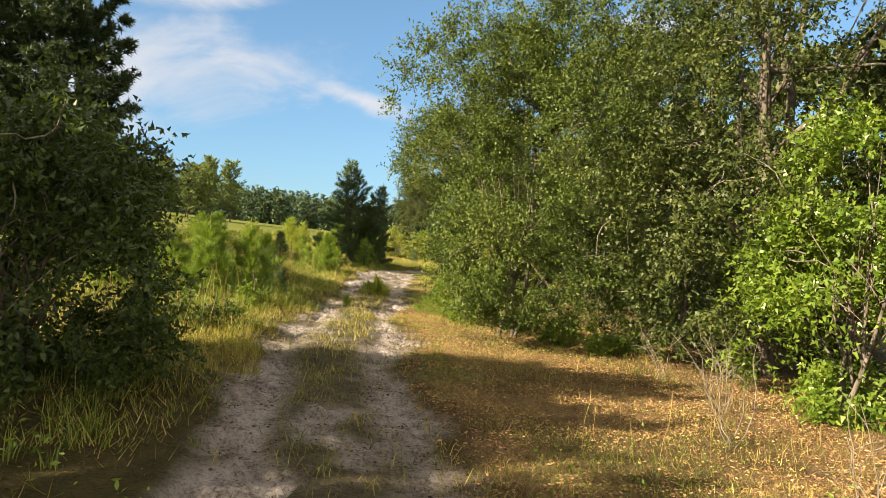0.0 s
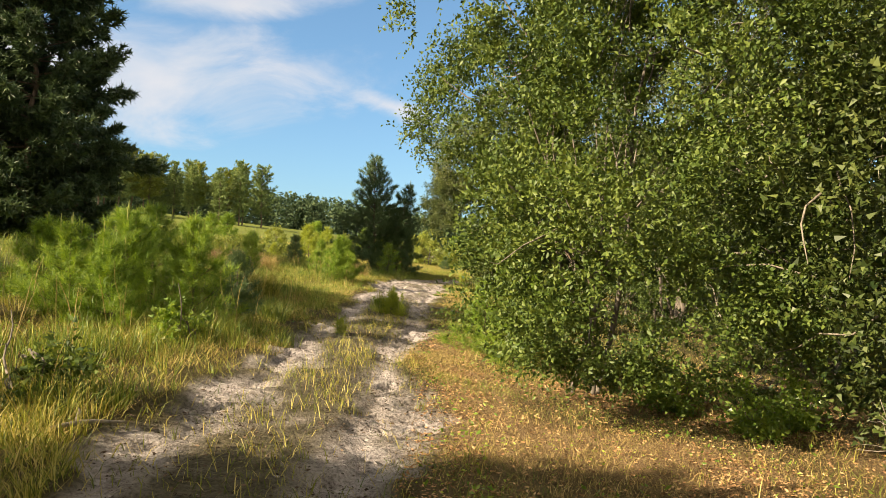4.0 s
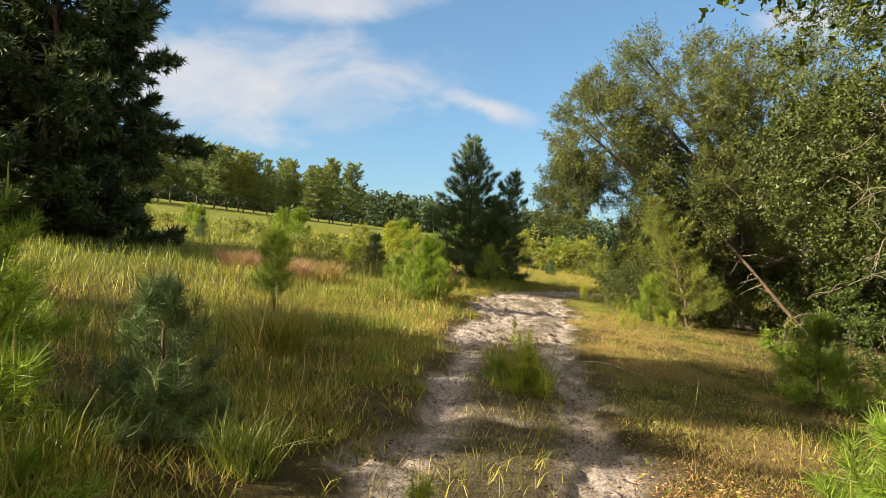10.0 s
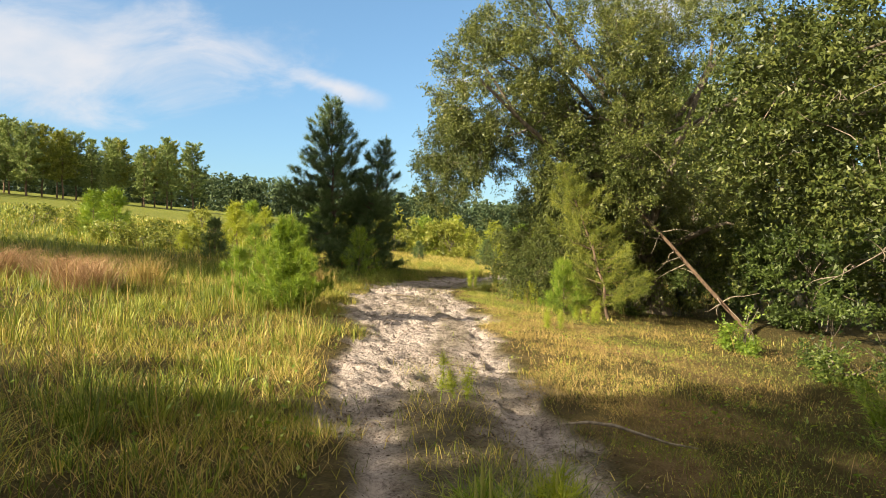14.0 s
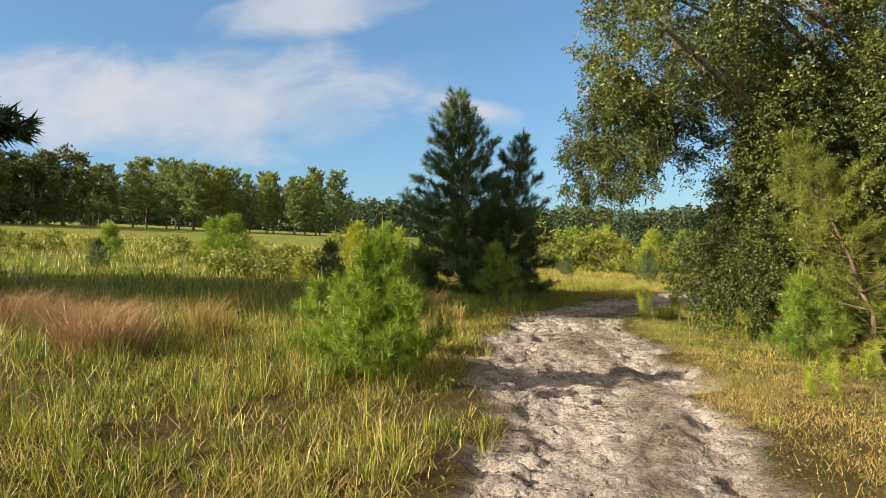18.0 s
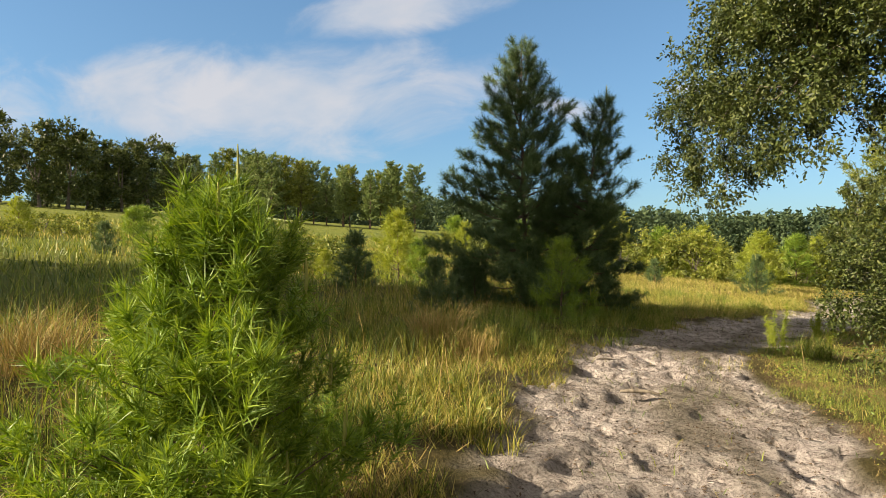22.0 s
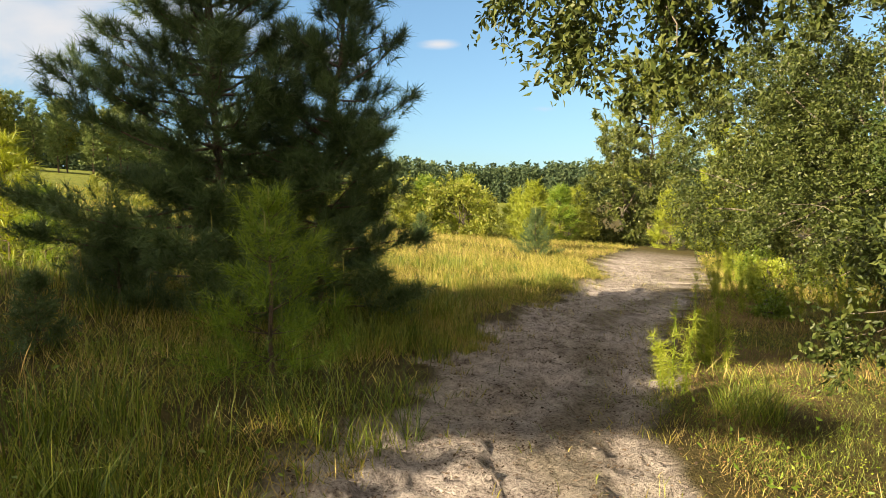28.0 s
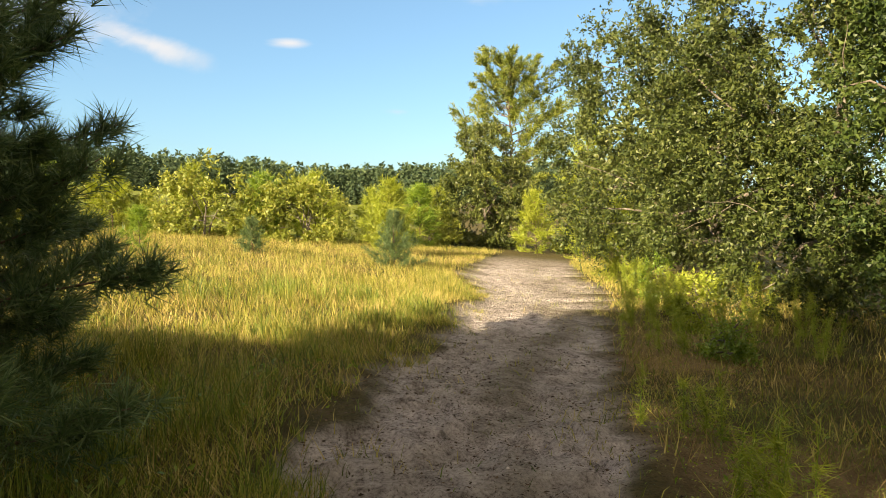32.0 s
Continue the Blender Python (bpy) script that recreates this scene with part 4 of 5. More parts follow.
for px, py, k, s in ((-12.2, 45.0, 2, 0.5), (-17.5, 46.5, 0, 0.7), (-16.3, 44.6, 0, 0.95), (-19.5, 42, 1, 0.75), (-22, 46, 0, 0.75), (-13.8, 48, 2, 0.42), (-25, 50, 0, 0.8), (-29, 47, 2, 0.8), (-7.5, 53, 2, 0.5),
                     (-9.0, 42.6, 0, 0.62), (-5.5, 56, 0, 0.6), (-2.5, 58, 1, 0.8), (-6.5, 37.6, 1, 0.5), (-16.5, 33, 1, 0.8), (-20.0, 36.5, 1, 0.8), (-11.5, 41.6, 2, 0.4)):
    m = Matrix.Translation(at_ground(px, py, 0.03)) @ pose(0, 0, 0, 0, 0, px * 47) @ Matrix.Scale(s, 4)
    o = copy_thing(proto[k], m)
    o.scale = (s, s, s)

# row of yellow-green saplings where the track bends
for i, (px, py, ph, k) in enumerate(((2.6, 61, 4.6, 2), (-8, 66, 4.5, 2), (-5, 68, 4.9, 2), (-2, 67, 4.6, 0), (0.5, 69, 5.2, 2), (3.5, 70, 4.4, 2), (5.5, 68, 4.8, 0), (-11, 70, 4.4, 0), (7.5, 72, 5.0, 2), (-14, 66, 3.8, 2), (13.5, 66, 4.8, 2), (12.2, 69, 5.4, 2), (-17, 74, 4.5, 0))):
    base_h = (2.1, 1.35, 2.1)[k]
    s = 0.62 * ph / base_h
    o = copy_thing(proto[k], Matrix.Translation(at_ground(px, py, 0.03)) @ pose(0, 0, 0, 0, 0, px * 61 + 11))
    o.scale = (s, s, s)
    tagged(o, "tall yellow-green sapling where the track bends", "young pine", "saplings at the bend")
thick = [broadleaf("thicket_shrub", -4.5 + 4 * i, 65.5, [(0, 0, 1.3, 2.3, 1.9, 1.5), (0.4, 0.3, 2.2, 1.6, 1.4, 1.2), (-0.8, 0, 2.6, 0.8, 0.8, 0.8), (0, 0, 0.6, 2.4, 2.0, 0.7), (1.6, 0, 1.0, 1.0, 1.0, 1.0)], 1500, "rounded yellow-green thicket where the track bends", "shrub", MAT_THICKET, 0.15, 10, 0.05, None, 4, floor=0.1, stems=3, group="thicket") for i in range(2)]
for i, (px, py, s) in enumerate(((-8.5, 66.0, 1.1), (-12.0, 67.5, 1.0), (-16.5, 69.0, 0.95), (3.4, 67.0, 1.1), (6.3, 69.5, 1.15), (-2.0, 70.0, 1.2), (-6.4, 71.0, 1.2), (1.2, 72.0, 1.3), (15.5, 71.0, 1.0), (12.6, 75.0, 1.1), (-21.0, 73.0, 1.0), (18.0, 68.5, 0.9))):
    s *= 0.64
    o = copy_thing(thick[i % 2], Matrix.Translation(at_ground(px, py, 0.03)) @ pose(0, 0, 0, 0, 0, i * 83))
    o.scale = (s, s, s)
broadleaf("cedar_tree", 10.2, 72, [(0, 0, 2.4, 2.9, 2.6, 2.6), (0, 0, 5.0, 1.9, 1.8, 2.4), (1.8, 0.6, 3.0, 1.8, 1.8, 2.4), (0, 0, 1.0, 2.8, 2.4, 1.0)], 6500, "dense dark evergreen at the bend of the track", "tree", MAT_OAK_GREY, 0.14, 12, 0.15, None, 6, floor=0.2)
pine("pine_tree", 15.2, 80.0, 12.5, "tall open round-topped pine lit by low sun", "pine tree", MAT_OLIVE, spread=0.44, first=0.34, whorl=0.8, per=7, tuft=14, nl=0.4, nw=0.05, density=1.5, rise=16, taper=0.3, rag=(0.3, 1.25), tip=0.5, side_reach=0.3)
pine("pine_tree", 18.0, 74.0, 9.0, "pine lit by low sun", "pine tree", MAT_YELLOW, spread=0.30, first=0.1, whorl=0.7, per=6, tuft=12, nl=0.4, nw=0.045, density=1.3, rise=18)

field_shrub = broadleaf("meadow_shrub", -24.0, 60.0, [(0, 0, 0.8, 1.5, 1.4, 0.9), (0.7, 0.2, 1.1, 0.8, 0.8, 0.8)], 420, "low rounded shrub in the meadow", "shrub", MAT_OLIVE, 0.14, 9, 0.04, None, 3, floor=0.05, group="meadow shrubs")
for i in range(26):
    px, py = rng.uniform(-38, -11), rng.uniform(42, 58)
    o = copy_thing(field_shrub, Matrix.Translation(at_ground(px, py, 0.03)) @ pose(0, 0, 0, 0, 0, i * 67))
    s = rng.uniform(0.35, 0.75)
    o.scale = (s * 1.4, s, s)
GROVE = ((-62, 192), (-66, 185), (-69, 196), (-73, 187), (-77, 180), (-80, 190), (-84, 184), (-87, 176), (-90, 188), (-94, 180), (-97, 172), (-100, 184), (-103, 176), (-107, 168), (-110, 178), (-114, 170), (-75, 200), (-86, 198), (-98, 194), (-108, 188), (-70, 181), (-92, 170), (-118, 164), (-121, 174))
grove = [pine("pine_tree", *GROVE[i], 18.0, "pine with a bare lower trunk at the meadow's edge", "pine tree", MAT_OLIVE if i == 2 else MAT_GROVE, taper=(0.3, 0.42, 0.34)[i], spread=(0.24, 0.21, 0.27)[i], first=(0.22, 0.15, 0.3)[i], whorl=0.7, per=5, tuft=6, nl=0.65, nw=0.21, density=1.3, rise=10, rag=(0.25, 1.35), up=0.3, trunk=0.2, group="grove pines") for i in range(3)]
for i, (px, py) in enumerate(GROVE[3:]):
    s = (0.74 + 0.26 * float(sstep(-62, -84, px))) * rng.uniform(0.86, 1.04)
    o = copy_thing(grove[(i * 7 + i // 3) % 3], Matrix.Translation(at_ground(px, py, 0.1)) @ pose(0, 0, 0, 0, 0, i * 71))
    o.scale = (s, s, s)
far_oak = [broadleaf("broadleaf_tree", -108.0 - 14 * i, 138.0 - 6 * i, [(0, 0, 8, 5.5, 5.5, 6.5), (1.5, 1, 11.5, 4, 4, 4), (-2.5, 0, 10, 3.5, 3.5, 3.5), (0, 0, 3.5, 5.5, 5.5, 3.2)], 1400, "dark broad-leaved tree at the meadow's edge", "tree", MAT_OAK_DARK, 0.5, 8, 0.3, None, 4, spray=0.9, floor=0.1, group="dark wood") for i in range(2)]
for i in range(20):
    az = radians(38.5 + 34 * (i + rng.uniform(-0.4, 0.4)) / 20)
    dist = rng.uniform(140, 175)
    s = rng.uniform(0.95, 1.25)
    o = copy_thing(far_oak[i % 2], Matrix.Translation(at_ground(-2.8 - dist * math.sin(az), 24 + dist * math.cos(az), 0.1)) @ pose(0, 0, 0, 0, 0, i * 53))
    o.scale = (s, s, s)


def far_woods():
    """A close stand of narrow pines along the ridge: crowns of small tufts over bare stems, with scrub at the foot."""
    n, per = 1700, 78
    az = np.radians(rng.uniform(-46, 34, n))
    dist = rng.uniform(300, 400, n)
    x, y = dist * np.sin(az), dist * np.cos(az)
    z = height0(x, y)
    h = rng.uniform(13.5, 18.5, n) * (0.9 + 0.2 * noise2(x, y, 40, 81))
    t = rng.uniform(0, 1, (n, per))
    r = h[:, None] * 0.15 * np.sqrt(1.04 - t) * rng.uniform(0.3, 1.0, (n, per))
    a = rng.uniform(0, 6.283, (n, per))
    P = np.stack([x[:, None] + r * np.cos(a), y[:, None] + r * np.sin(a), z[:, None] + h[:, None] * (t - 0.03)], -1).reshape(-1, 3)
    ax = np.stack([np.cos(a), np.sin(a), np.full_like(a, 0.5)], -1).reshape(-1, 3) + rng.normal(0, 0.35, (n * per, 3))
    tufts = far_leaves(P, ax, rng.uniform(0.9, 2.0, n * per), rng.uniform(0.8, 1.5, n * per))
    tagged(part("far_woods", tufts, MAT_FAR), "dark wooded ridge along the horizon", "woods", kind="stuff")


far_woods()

# ---- fallen pine, sticks ----
log = thing("fallen_log", 5.4, 31.35, "dead pine trunk leaning up into the oak, broken branches", "log")
log_line = np.array([(0, 0, 0.03), (-0.8, 0.44, 1.05), (-1.6, 0.9, 2.13), (-2.15, 1.17, 2.8), (-2.67, 1.45, 3.45)])
part("trunk", tube(log_line, [0.05, 0.048, 0.044, 0.038, 0.024], 9), MAT_DEADRED, log, smooth=True)
for i in range(16):
    f = rng.uniform(0.15, 0.95)
    o = np.array([np.interp(f, np.linspace(0, 1, 5), log_line[:, k]) for k in range(3)])
    e = o + unit(rng.normal(size=3) + [-0.5, 0, -0.4]) * rng.uniform(0.5, 1.3)
    e[2] = max(e[2], -0.0963 * e[0] + 0.1)
    part("branch", tube(limb_line(o, e, 0.05, 6, 0.05), np.linspace(0.018, 0.005, 6), 5), MAT_DEADGREY, log, "weathered bare branch")
for px, py, ln, a, r in ((-2.95, 32.0, 0.42, 8, 0.022), (-0.7, 21.4, 1.1, -20, 0.014), (-2.6, 9.0, 0.5, 50, 0.015), (-2.75, 9.15, 0.4, 120, 0.012), (-3.4, 33.9, 0.3, 35, 0.012), (-3.0, 27.2, 0.25, 60, 0.01)):
    st = thing("stick", px, py, "weathered broken stick lying on the sand", "stick", sink=-0.012)
    d = np.array([math.cos(radians(a)), math.sin(radians(a)), -0.0963 * math.cos(radians(a))])
    part("wood", tube(limb_line(-d * ln / 2, d * ln / 2, 0.03, 6, 0.02), r * np.array([0.6, 1, 1.1, 0.9, 0.8, 0.4]), 7), MAT_DEADGREY, st, smooth=True)

# pale bare-stemmed weeds at the edge of the shrubs
for px, py, h, n in ((2.7, 6.2, 1.0, 5), (3.3, 7.7, 1.2, 5), (3.2, 9.6, 0.9, 4), (3.0, 4.6, 0.8, 4)):
    bs = thing("bare_stem_weed", px, py, "grey bare-stemmed weed before the shrubs", "weed", "bare weeds")
    for i in range(n):
        e = np.array([rng.normal(0, 0.22), rng.normal(0, 0.22), h * rng.uniform(0.7, 1.1)])
        ln = limb_line((rng.normal(0, 0.05), rng.normal(0, 0.05), 0), e, 0, 7, 0.04)
        stem = part("stem", tube(ln, np.linspace(0.006, 0.002, 7), 5), MAT_DEADGREY, bs)
        for k in range(4):
            o = ln[rng.integers(2, 6)]
            part("twig", tube(limb_line(o, o + unit(rng.normal(size=3) + [0, 0, 0.6]) * rng.uniform(0.15, 0.4), 0.04, 5, 0.05), np.linspace(0.0035, 0.0015, 5), 4), MAT_DEADGREY, stem)

# bleached limbs sticking out of the wood beside the track
for px, py, z0, ex, ey, ez, nb in ((4.9, 23.6, 3.6, 2.5, 22.0, 3.1, 7), (4.6, 22.9, 3.0, 2.7, 21.6, 2.2, 6), (4.9, 25.6, 2.4, 2.9, 24.6, 1.7, 6)):
    dl = thing("dead_limb", px + 0.9, py + 0.9, "bleached bare limb jutting from the wood", "branch", "bare limbs")
    g0 = np.array([0.0, 0.0, 0.0])
    s0, e0 = np.array([-0.9, -0.9, z0]), np.array([ex - px - 0.9, ey - py - 0.9, ez])
    part("stem", tube(limb_line(g0, s0, 0.05, 8, 0.03), np.linspace(0.05, 0.03, 8), 7), MAT_BARK, dl, smooth=True)
    ln = limb_line(s0, e0, 0.06, 9, 0.05)
    part("bare_limb", tube(ln, np.linspace(0.02, 0.005, 9), 6), MAT_DEADGREY, dl, "weathered bare limb", smooth=True)
    for i in range(nb):
        o = ln[rng.integers(2, 8)]
        part("bare_twig", tube(limb_line(o, o + unit(e0 - s0 + rng.normal(size=3) * 1.6) * rng.uniform(0.35, 0.9), 0.08, 6, 0.06), np.linspace(0.009, 0.003, 6), 5), MAT_DEADGREY, dl)

# ---- grass ----


def scatter(n, x0, x1, y0, y1, keep):
    x, y = rng.uniform(x0, x1, n), rng.uniform(y0, y1, n)
    k = rng.uniform(0, 1, n) < keep(x, y)
    return x[k], y[k]


def grass(name, x, y, h, w, lean, mat, label, category="grass"):
    base = np.stack([x, y, height(x, y) - 0.01], 1)
    ob = part(name, blades(base, h, w, lean), mat)
    return tagged(ob, label, category, kind="stuff")


def road_out(x, y):
    l, r = np.interp(y, ROAD_Y, ROAD_L), np.interp(y, ROAD_Y, ROAD_R)
    return np.maximum(l - x, x - r)


def clumped(x, y, seed, scale=0.5, lo=0.35, hi=0.65):
    return sstep(lo, hi, noise2(x, y, scale, seed) * 0.65 + noise2(x, y, scale * 0.35, seed + 1) * 0.35)


def thatch(name, x, y, h, w, lean, mat, label):
    base = np.stack([x, y, height(x, y) - 0.01], 1)
    return tagged(part(name, spikes(base, h, w, lean), mat), label, "grass", kind="stuff")


# meadow on the uphill side: thatch, then taller blades in tufts
def tufts(name, x, y, per, h, r, mat, label, lean=0.55, w=(0.004, 0.009)):
    """Many tufts of grass: blades that spread outwards from each foot."""
    n = len(x) * per
    a = rng.uniform(0, 6.283, n)
    q = np.sqrt(rng.uniform(0, 1, n))
    R = np.repeat(r, per)
    gx, gy = np.repeat(x, per) + R * q * np.cos(a), np.repeat(y, per) + R * q * np.sin(a)
    base = np.stack([gx, gy, height(gx, gy) - 0.01], 1)
    H = np.repeat(h, per) * rng.uniform(0.4, 1.25, n)
    tagged(part(name, blades(base, H, rng.uniform(*w, n), np.clip(lean * q + rng.normal(0, 0.16, n), 0.02, 1.2), 0.6, a + rng.normal(0, 0.7, n)), mat), label, "grass", kind="stuff")


def beside(n, y0, y1, reach, side):
    """Places beside the track, thinning out with distance from its edge."""
    y = rng.uniform(y0, y1, n)
    d = rng.exponential(reach, n) - 0.25
    keep = rng.uniform(0, 1, n) < sstep(-0.2, 0.55, d + (noise2(d * 0.6, y, 0.8, 83 + side) - 0.5) * 1.3)
    d, y = d[keep], y[keep]
    return (np.interp(y, ROAD_Y, ROAD_L) - d, y) if side < 0 else (np.interp(y, ROAD_Y, ROAD_R) + d, y)


x, y = beside(300000, 3, 52, 2.6, -1)
k = (x > -11) & (rng.uniform(0, 1, len(x)) < (0.25 + 0.75 * clumped(x, y, 20, 0.7, 0.3, 0.6)) * (1 - 0.75 * sstep(8.0, 6.0, y)))
x, y = x[k], y[k]
n = len(x)
# Less straw where the tall pines' shadow falls, to deepen it by colour.
k = rng.uniform(0, 1, n) + 0.7 * (noise2(x, y, 1.2, 26) - 0.5) + 0.3 * sstep(-5.0, -7.0, x) + 0.25 * sstep(32, 35, y) < 0.45
thatch("meadow_grass", x[~k], y[~k], rng.uniform(0.06, 0.22, (~k).sum()), rng.uniform(0.005, 0.011, (~k).sum()), rng.uniform(0.2, 1.0, (~k).sum()), MAT_MEADOW, "dense short yellow-green meadow grass")
thatch("dry_grass", x[k], y[k], rng.uniform(0.05, 0.2, k.sum()), rng.uniform(0.004, 0.010, k.sum()), rng.uniform(0.5, 1.3, k.sum()), MAT_DRY, "straw-coloured dead thatch in the meadow")
x, y = beside(13500, 3, 54, 2.8, -1)
k = (x > -11.5) & (rng.uniform(0, 1, len(x)) < (0.1 + 0.9 * clumped(x, y, 21, 0.8, 0.4, 0.62)) * (1 - 0.75 * sstep(8.0, 6.0, y)))
x, y = x[k], y[k]
hh = (0.15 + 0.24 * clumped(x, y, 23, 1.6, 0.3, 0.75)) * rng.uniform(0.65, 1.35, len(x)) * (0.55 + 0.45 * sstep(0.0, 0.9, road_out(x, y)))
# Greener tufts past y 31 also put the pines' shade into the grass.
gm = noise2(x, y, 2.0, 25) + rng.normal(0, 0.13, len(x)) + 0.25 * sstep(9, 5, y) + 0.25 * sstep(31, 35, y) + 0.15 * sstep(-5.0, -7.5, x) - 0.3 * sstep(46, 51, y)
g = gm > 0.55
tufts("meadow_grass", x[~g], y[~g], 15, hh[~g], hh[~g] * rng.uniform(0.2, 0.45, (~g).sum()), MAT_MEADOW, "tall yellow-green meadow grass in tufts")
tufts("green_grass", x[g], y[g], 15, hh[g], hh[g] * rng.uniform(0.2, 0.45, g.sum()), MAT_GREEN, "fresh green grass in tufts beside the track", 0.5, (0.0045, 0.0105))
# wider meadow
x, y = scatter(260000, -60, -7, 8, 95, lambda x, y: np.clip(np.exp(-(np.hypot(x + 6, (y - 30) * 0.5) - 4) / 17), 0, 1) * (0.3 + 0.7 * clumped(x, y, 27, 1.6)) * sstep(-0.5, 1.0, road_out(x, y)))
far = np.hypot(x + 2.5, np.maximum(y - 28, 0))
# More dark green before y 42 deepens the pines' shadow band by colour.
g = noise2(x, y, 5.0, 28) + rng.normal(0, 0.12, len(x)) + 0.3 * sstep(42, 37, y) > 0.52
thatch("meadow_grass", x[~g], y[~g], rng.uniform(0.15, 0.42, (~g).sum()), 0.010 + 0.0012 * far[~g], rng.uniform(0.1, 0.8, (~g).sum()), MAT_MEADOW, "sunlit yellow-green grass of the sloping meadow")
thatch("green_grass", x[g], y[g], rng.uniform(0.2, 0.5, g.sum()), 0.010 + 0.0012 * far[g], rng.uniform(0.1, 0.8, g.sum()), MAT_GREEN, "lush green grass of the sloping meadow")
# grass strip between the ruts and weeds on the sand
x, y = scatter(75000, -4.2, 3, 0.5, 24, lambda x, y: (road_out(x, y) < 0) * (1 - sand_at(x, y)) * (0.25 + 0.75 * clumped(x, y, 31, 0.5)))
grass("green_grass", x, y, rng.uniform(0.04, 0.2, len(x)), rng.uniform(0.004, 0.008, len(x)), rng.uniform(0.2, 1.0, len(x)), MAT_MEADOW, "short grass between the wheel ruts")
x, y = scatter(70000, -4.2, 9, 20, 58, lambda x, y: (road_out(x, y) < 0) * (1 - sand_at(x, y)) * 0.9 * clumped(x, y, 33, 0.35, 0.45, 0.7))
grass("sand_weeds", x, y, rng.uniform(0.03, 0.12, len(x)), rng.uniform(0.005, 0.011, len(x)), rng.uniform(0.3, 1.1, len(x)), MAT_GREEN, "low green weeds on the sand")
x, y = scatter(9000, -4.2, 6, 1, 56, lambda x, y: (road_out(x, y) < 0) * clumped(x, y, 34, 0.25, 0.62, 0.8))
grass("sand_weeds", x, y, rng.uniform(0.04, 0.16, len(x)), rng.uniform(0.005, 0.010, len(x)), rng.uniform(0.2, 1.0, len(x)), MAT_MEADOW, "sparse tufts on the sand")
x, y = scatter(60000, -4.2, 8, 34, 57, lambda x, y: (road_out(x, y) < 0.1) * clumped(x, y, 43, 0.5, 0.44, 0.66) * (0.16 + 0.84 * sstep(-0.9, -0.1, road_out(x, y))))
grass("sand_weeds", x, y, rng.uniform(0.04, 0.17, len(x)), rng.uniform(0.004, 0.009, len(x)), rng.uniform(0.2, 1.0, len(x)), MAT_MEADOW, "ragged tufts along the shaded track")
# downhill side: a short dry mat near the track, greener under the trees
def downhill(x, y):
    return sstep(-0.15, 0.3, x - np.interp(y, ROAD_Y, ROAD_R))


x, y = beside(360000, 0.5, 46, 2.3, 1)
k = (x < 7) & (rng.uniform(0, 1, len(x)) < (0.35 + 0.65 * clumped(x, y, 35, 0.6, 0.25, 0.6)) * (1 - 0.3 * sstep(17, 14, y) * sstep(-0.5, 0.5, x)))
x, y = x[k], y[k]
n = len(x)
gm = noise2(x, y, 1.7, 39) + rng.normal(0, 0.18, n) + 0.12 * sstep(14, 20, y) - 0.05 * sstep(26, 30, y)
k = gm < 0.6
thatch("dry_grass", x[k], y[k], rng.uniform(0.03, 0.11, k.sum()), rng.uniform(0.003, 0.006, k.sum()), rng.uniform(0.3, 1.3, k.sum()), MAT_DRY, "short straw-coloured dry grass beside the track")
thatch("green_grass", x[~k], y[~k], rng.uniform(0.03, 0.12, (~k).sum()), rng.uniform(0.003, 0.006, (~k).sum()), rng.uniform(0.2, 1.1, (~k).sum()), MAT_GREEN, "short yellow-green grass beside the track")
x, y = scatter(90000, -2, 6.5, 0.5, 42, lambda x, y: downhill(x, y) * clumped(x, y, 36, 0.5, 0.5, 0.75) * np.clip(1.3 - 0.16 * (x + 1), 0.2, 1))
hh = (0.06 + 0.11 * clumped(x, y, 37, 1.2, 0.35, 0.75)) * rng.uniform(0.5, 1.4, len(x))
g = noise2(x, y, 1.5, 40) + rng.normal(0, 0.15, len(x)) > 0.56
grass("dry_grass", x[~g], y[~g], hh[~g], rng.uniform(0.003, 0.007, (~g).sum()), rng.uniform(0.2, 1.0, (~g).sum()), MAT_DRY, "wispy dry grass beside the track")
grass("green_grass", x[g], y[g], hh[g] * 1.1, rng.uniform(0.004, 0.008, g.sum()), rng.uniform(0.1, 0.8, g.sum()), MAT_MEADOW, "yellow-green grass beside the track")
x, y = scatter(150000, -8, 14, 38, 68, lambda x, y: sstep(0.0, 0.5, road_out(x, y)) * (0.3 + 0.7 * clumped(x, y, 41, 0.9)) * (1 - 0.7 * sstep(48, 44, y) * sstep(0, 0.5, x - np.interp(y, ROAD_Y, ROAD_R))))
thatch("meadow_grass", x, y, rng.uniform(0.10, 0.32, len(x)), rng.uniform(0.008, 0.015, len(x)), rng.uniform(0.1, 0.8, len(x)), MAT_MEADOW, "sunlit yellow grass at the bend of the track")
x, y = scatter(70000, -9, 14, 38, 66, lambda x, y: sstep(0.0, 0.5, road_out(x, y)) * (0.25 + 0.75 * clumped(x, y, 44, 0.8)) * (1 - 0.7 * sstep(48, 44, y) * sstep(0, 0.5, x - np.interp(y, ROAD_Y, ROAD_R))))
thatch("dry_grass", x, y, rng.uniform(0.10, 0.32, len(x)), rng.uniform(0.006, 0.012, len(x)), rng.uniform(0.2, 1.0, len(x)), MAT_DRY, "tan seeding grass at the bend of the track")


def bunch(name, x, y, n, h, r, mat, label, lean=(0.2, 0.9), w=0.006):
    a, q = rng.uniform(0, 6.283, n), r * np.sqrt(rng.uniform(0, 1, n))
    gx, gy = x + q * np.cos(a), y + q * np.sin(a)
    grass(name, gx, gy, h * rng.uniform(0.5, 1.2, n), np.full(n, w), rng.uniform(*lean, n), mat, label, "grass clump")


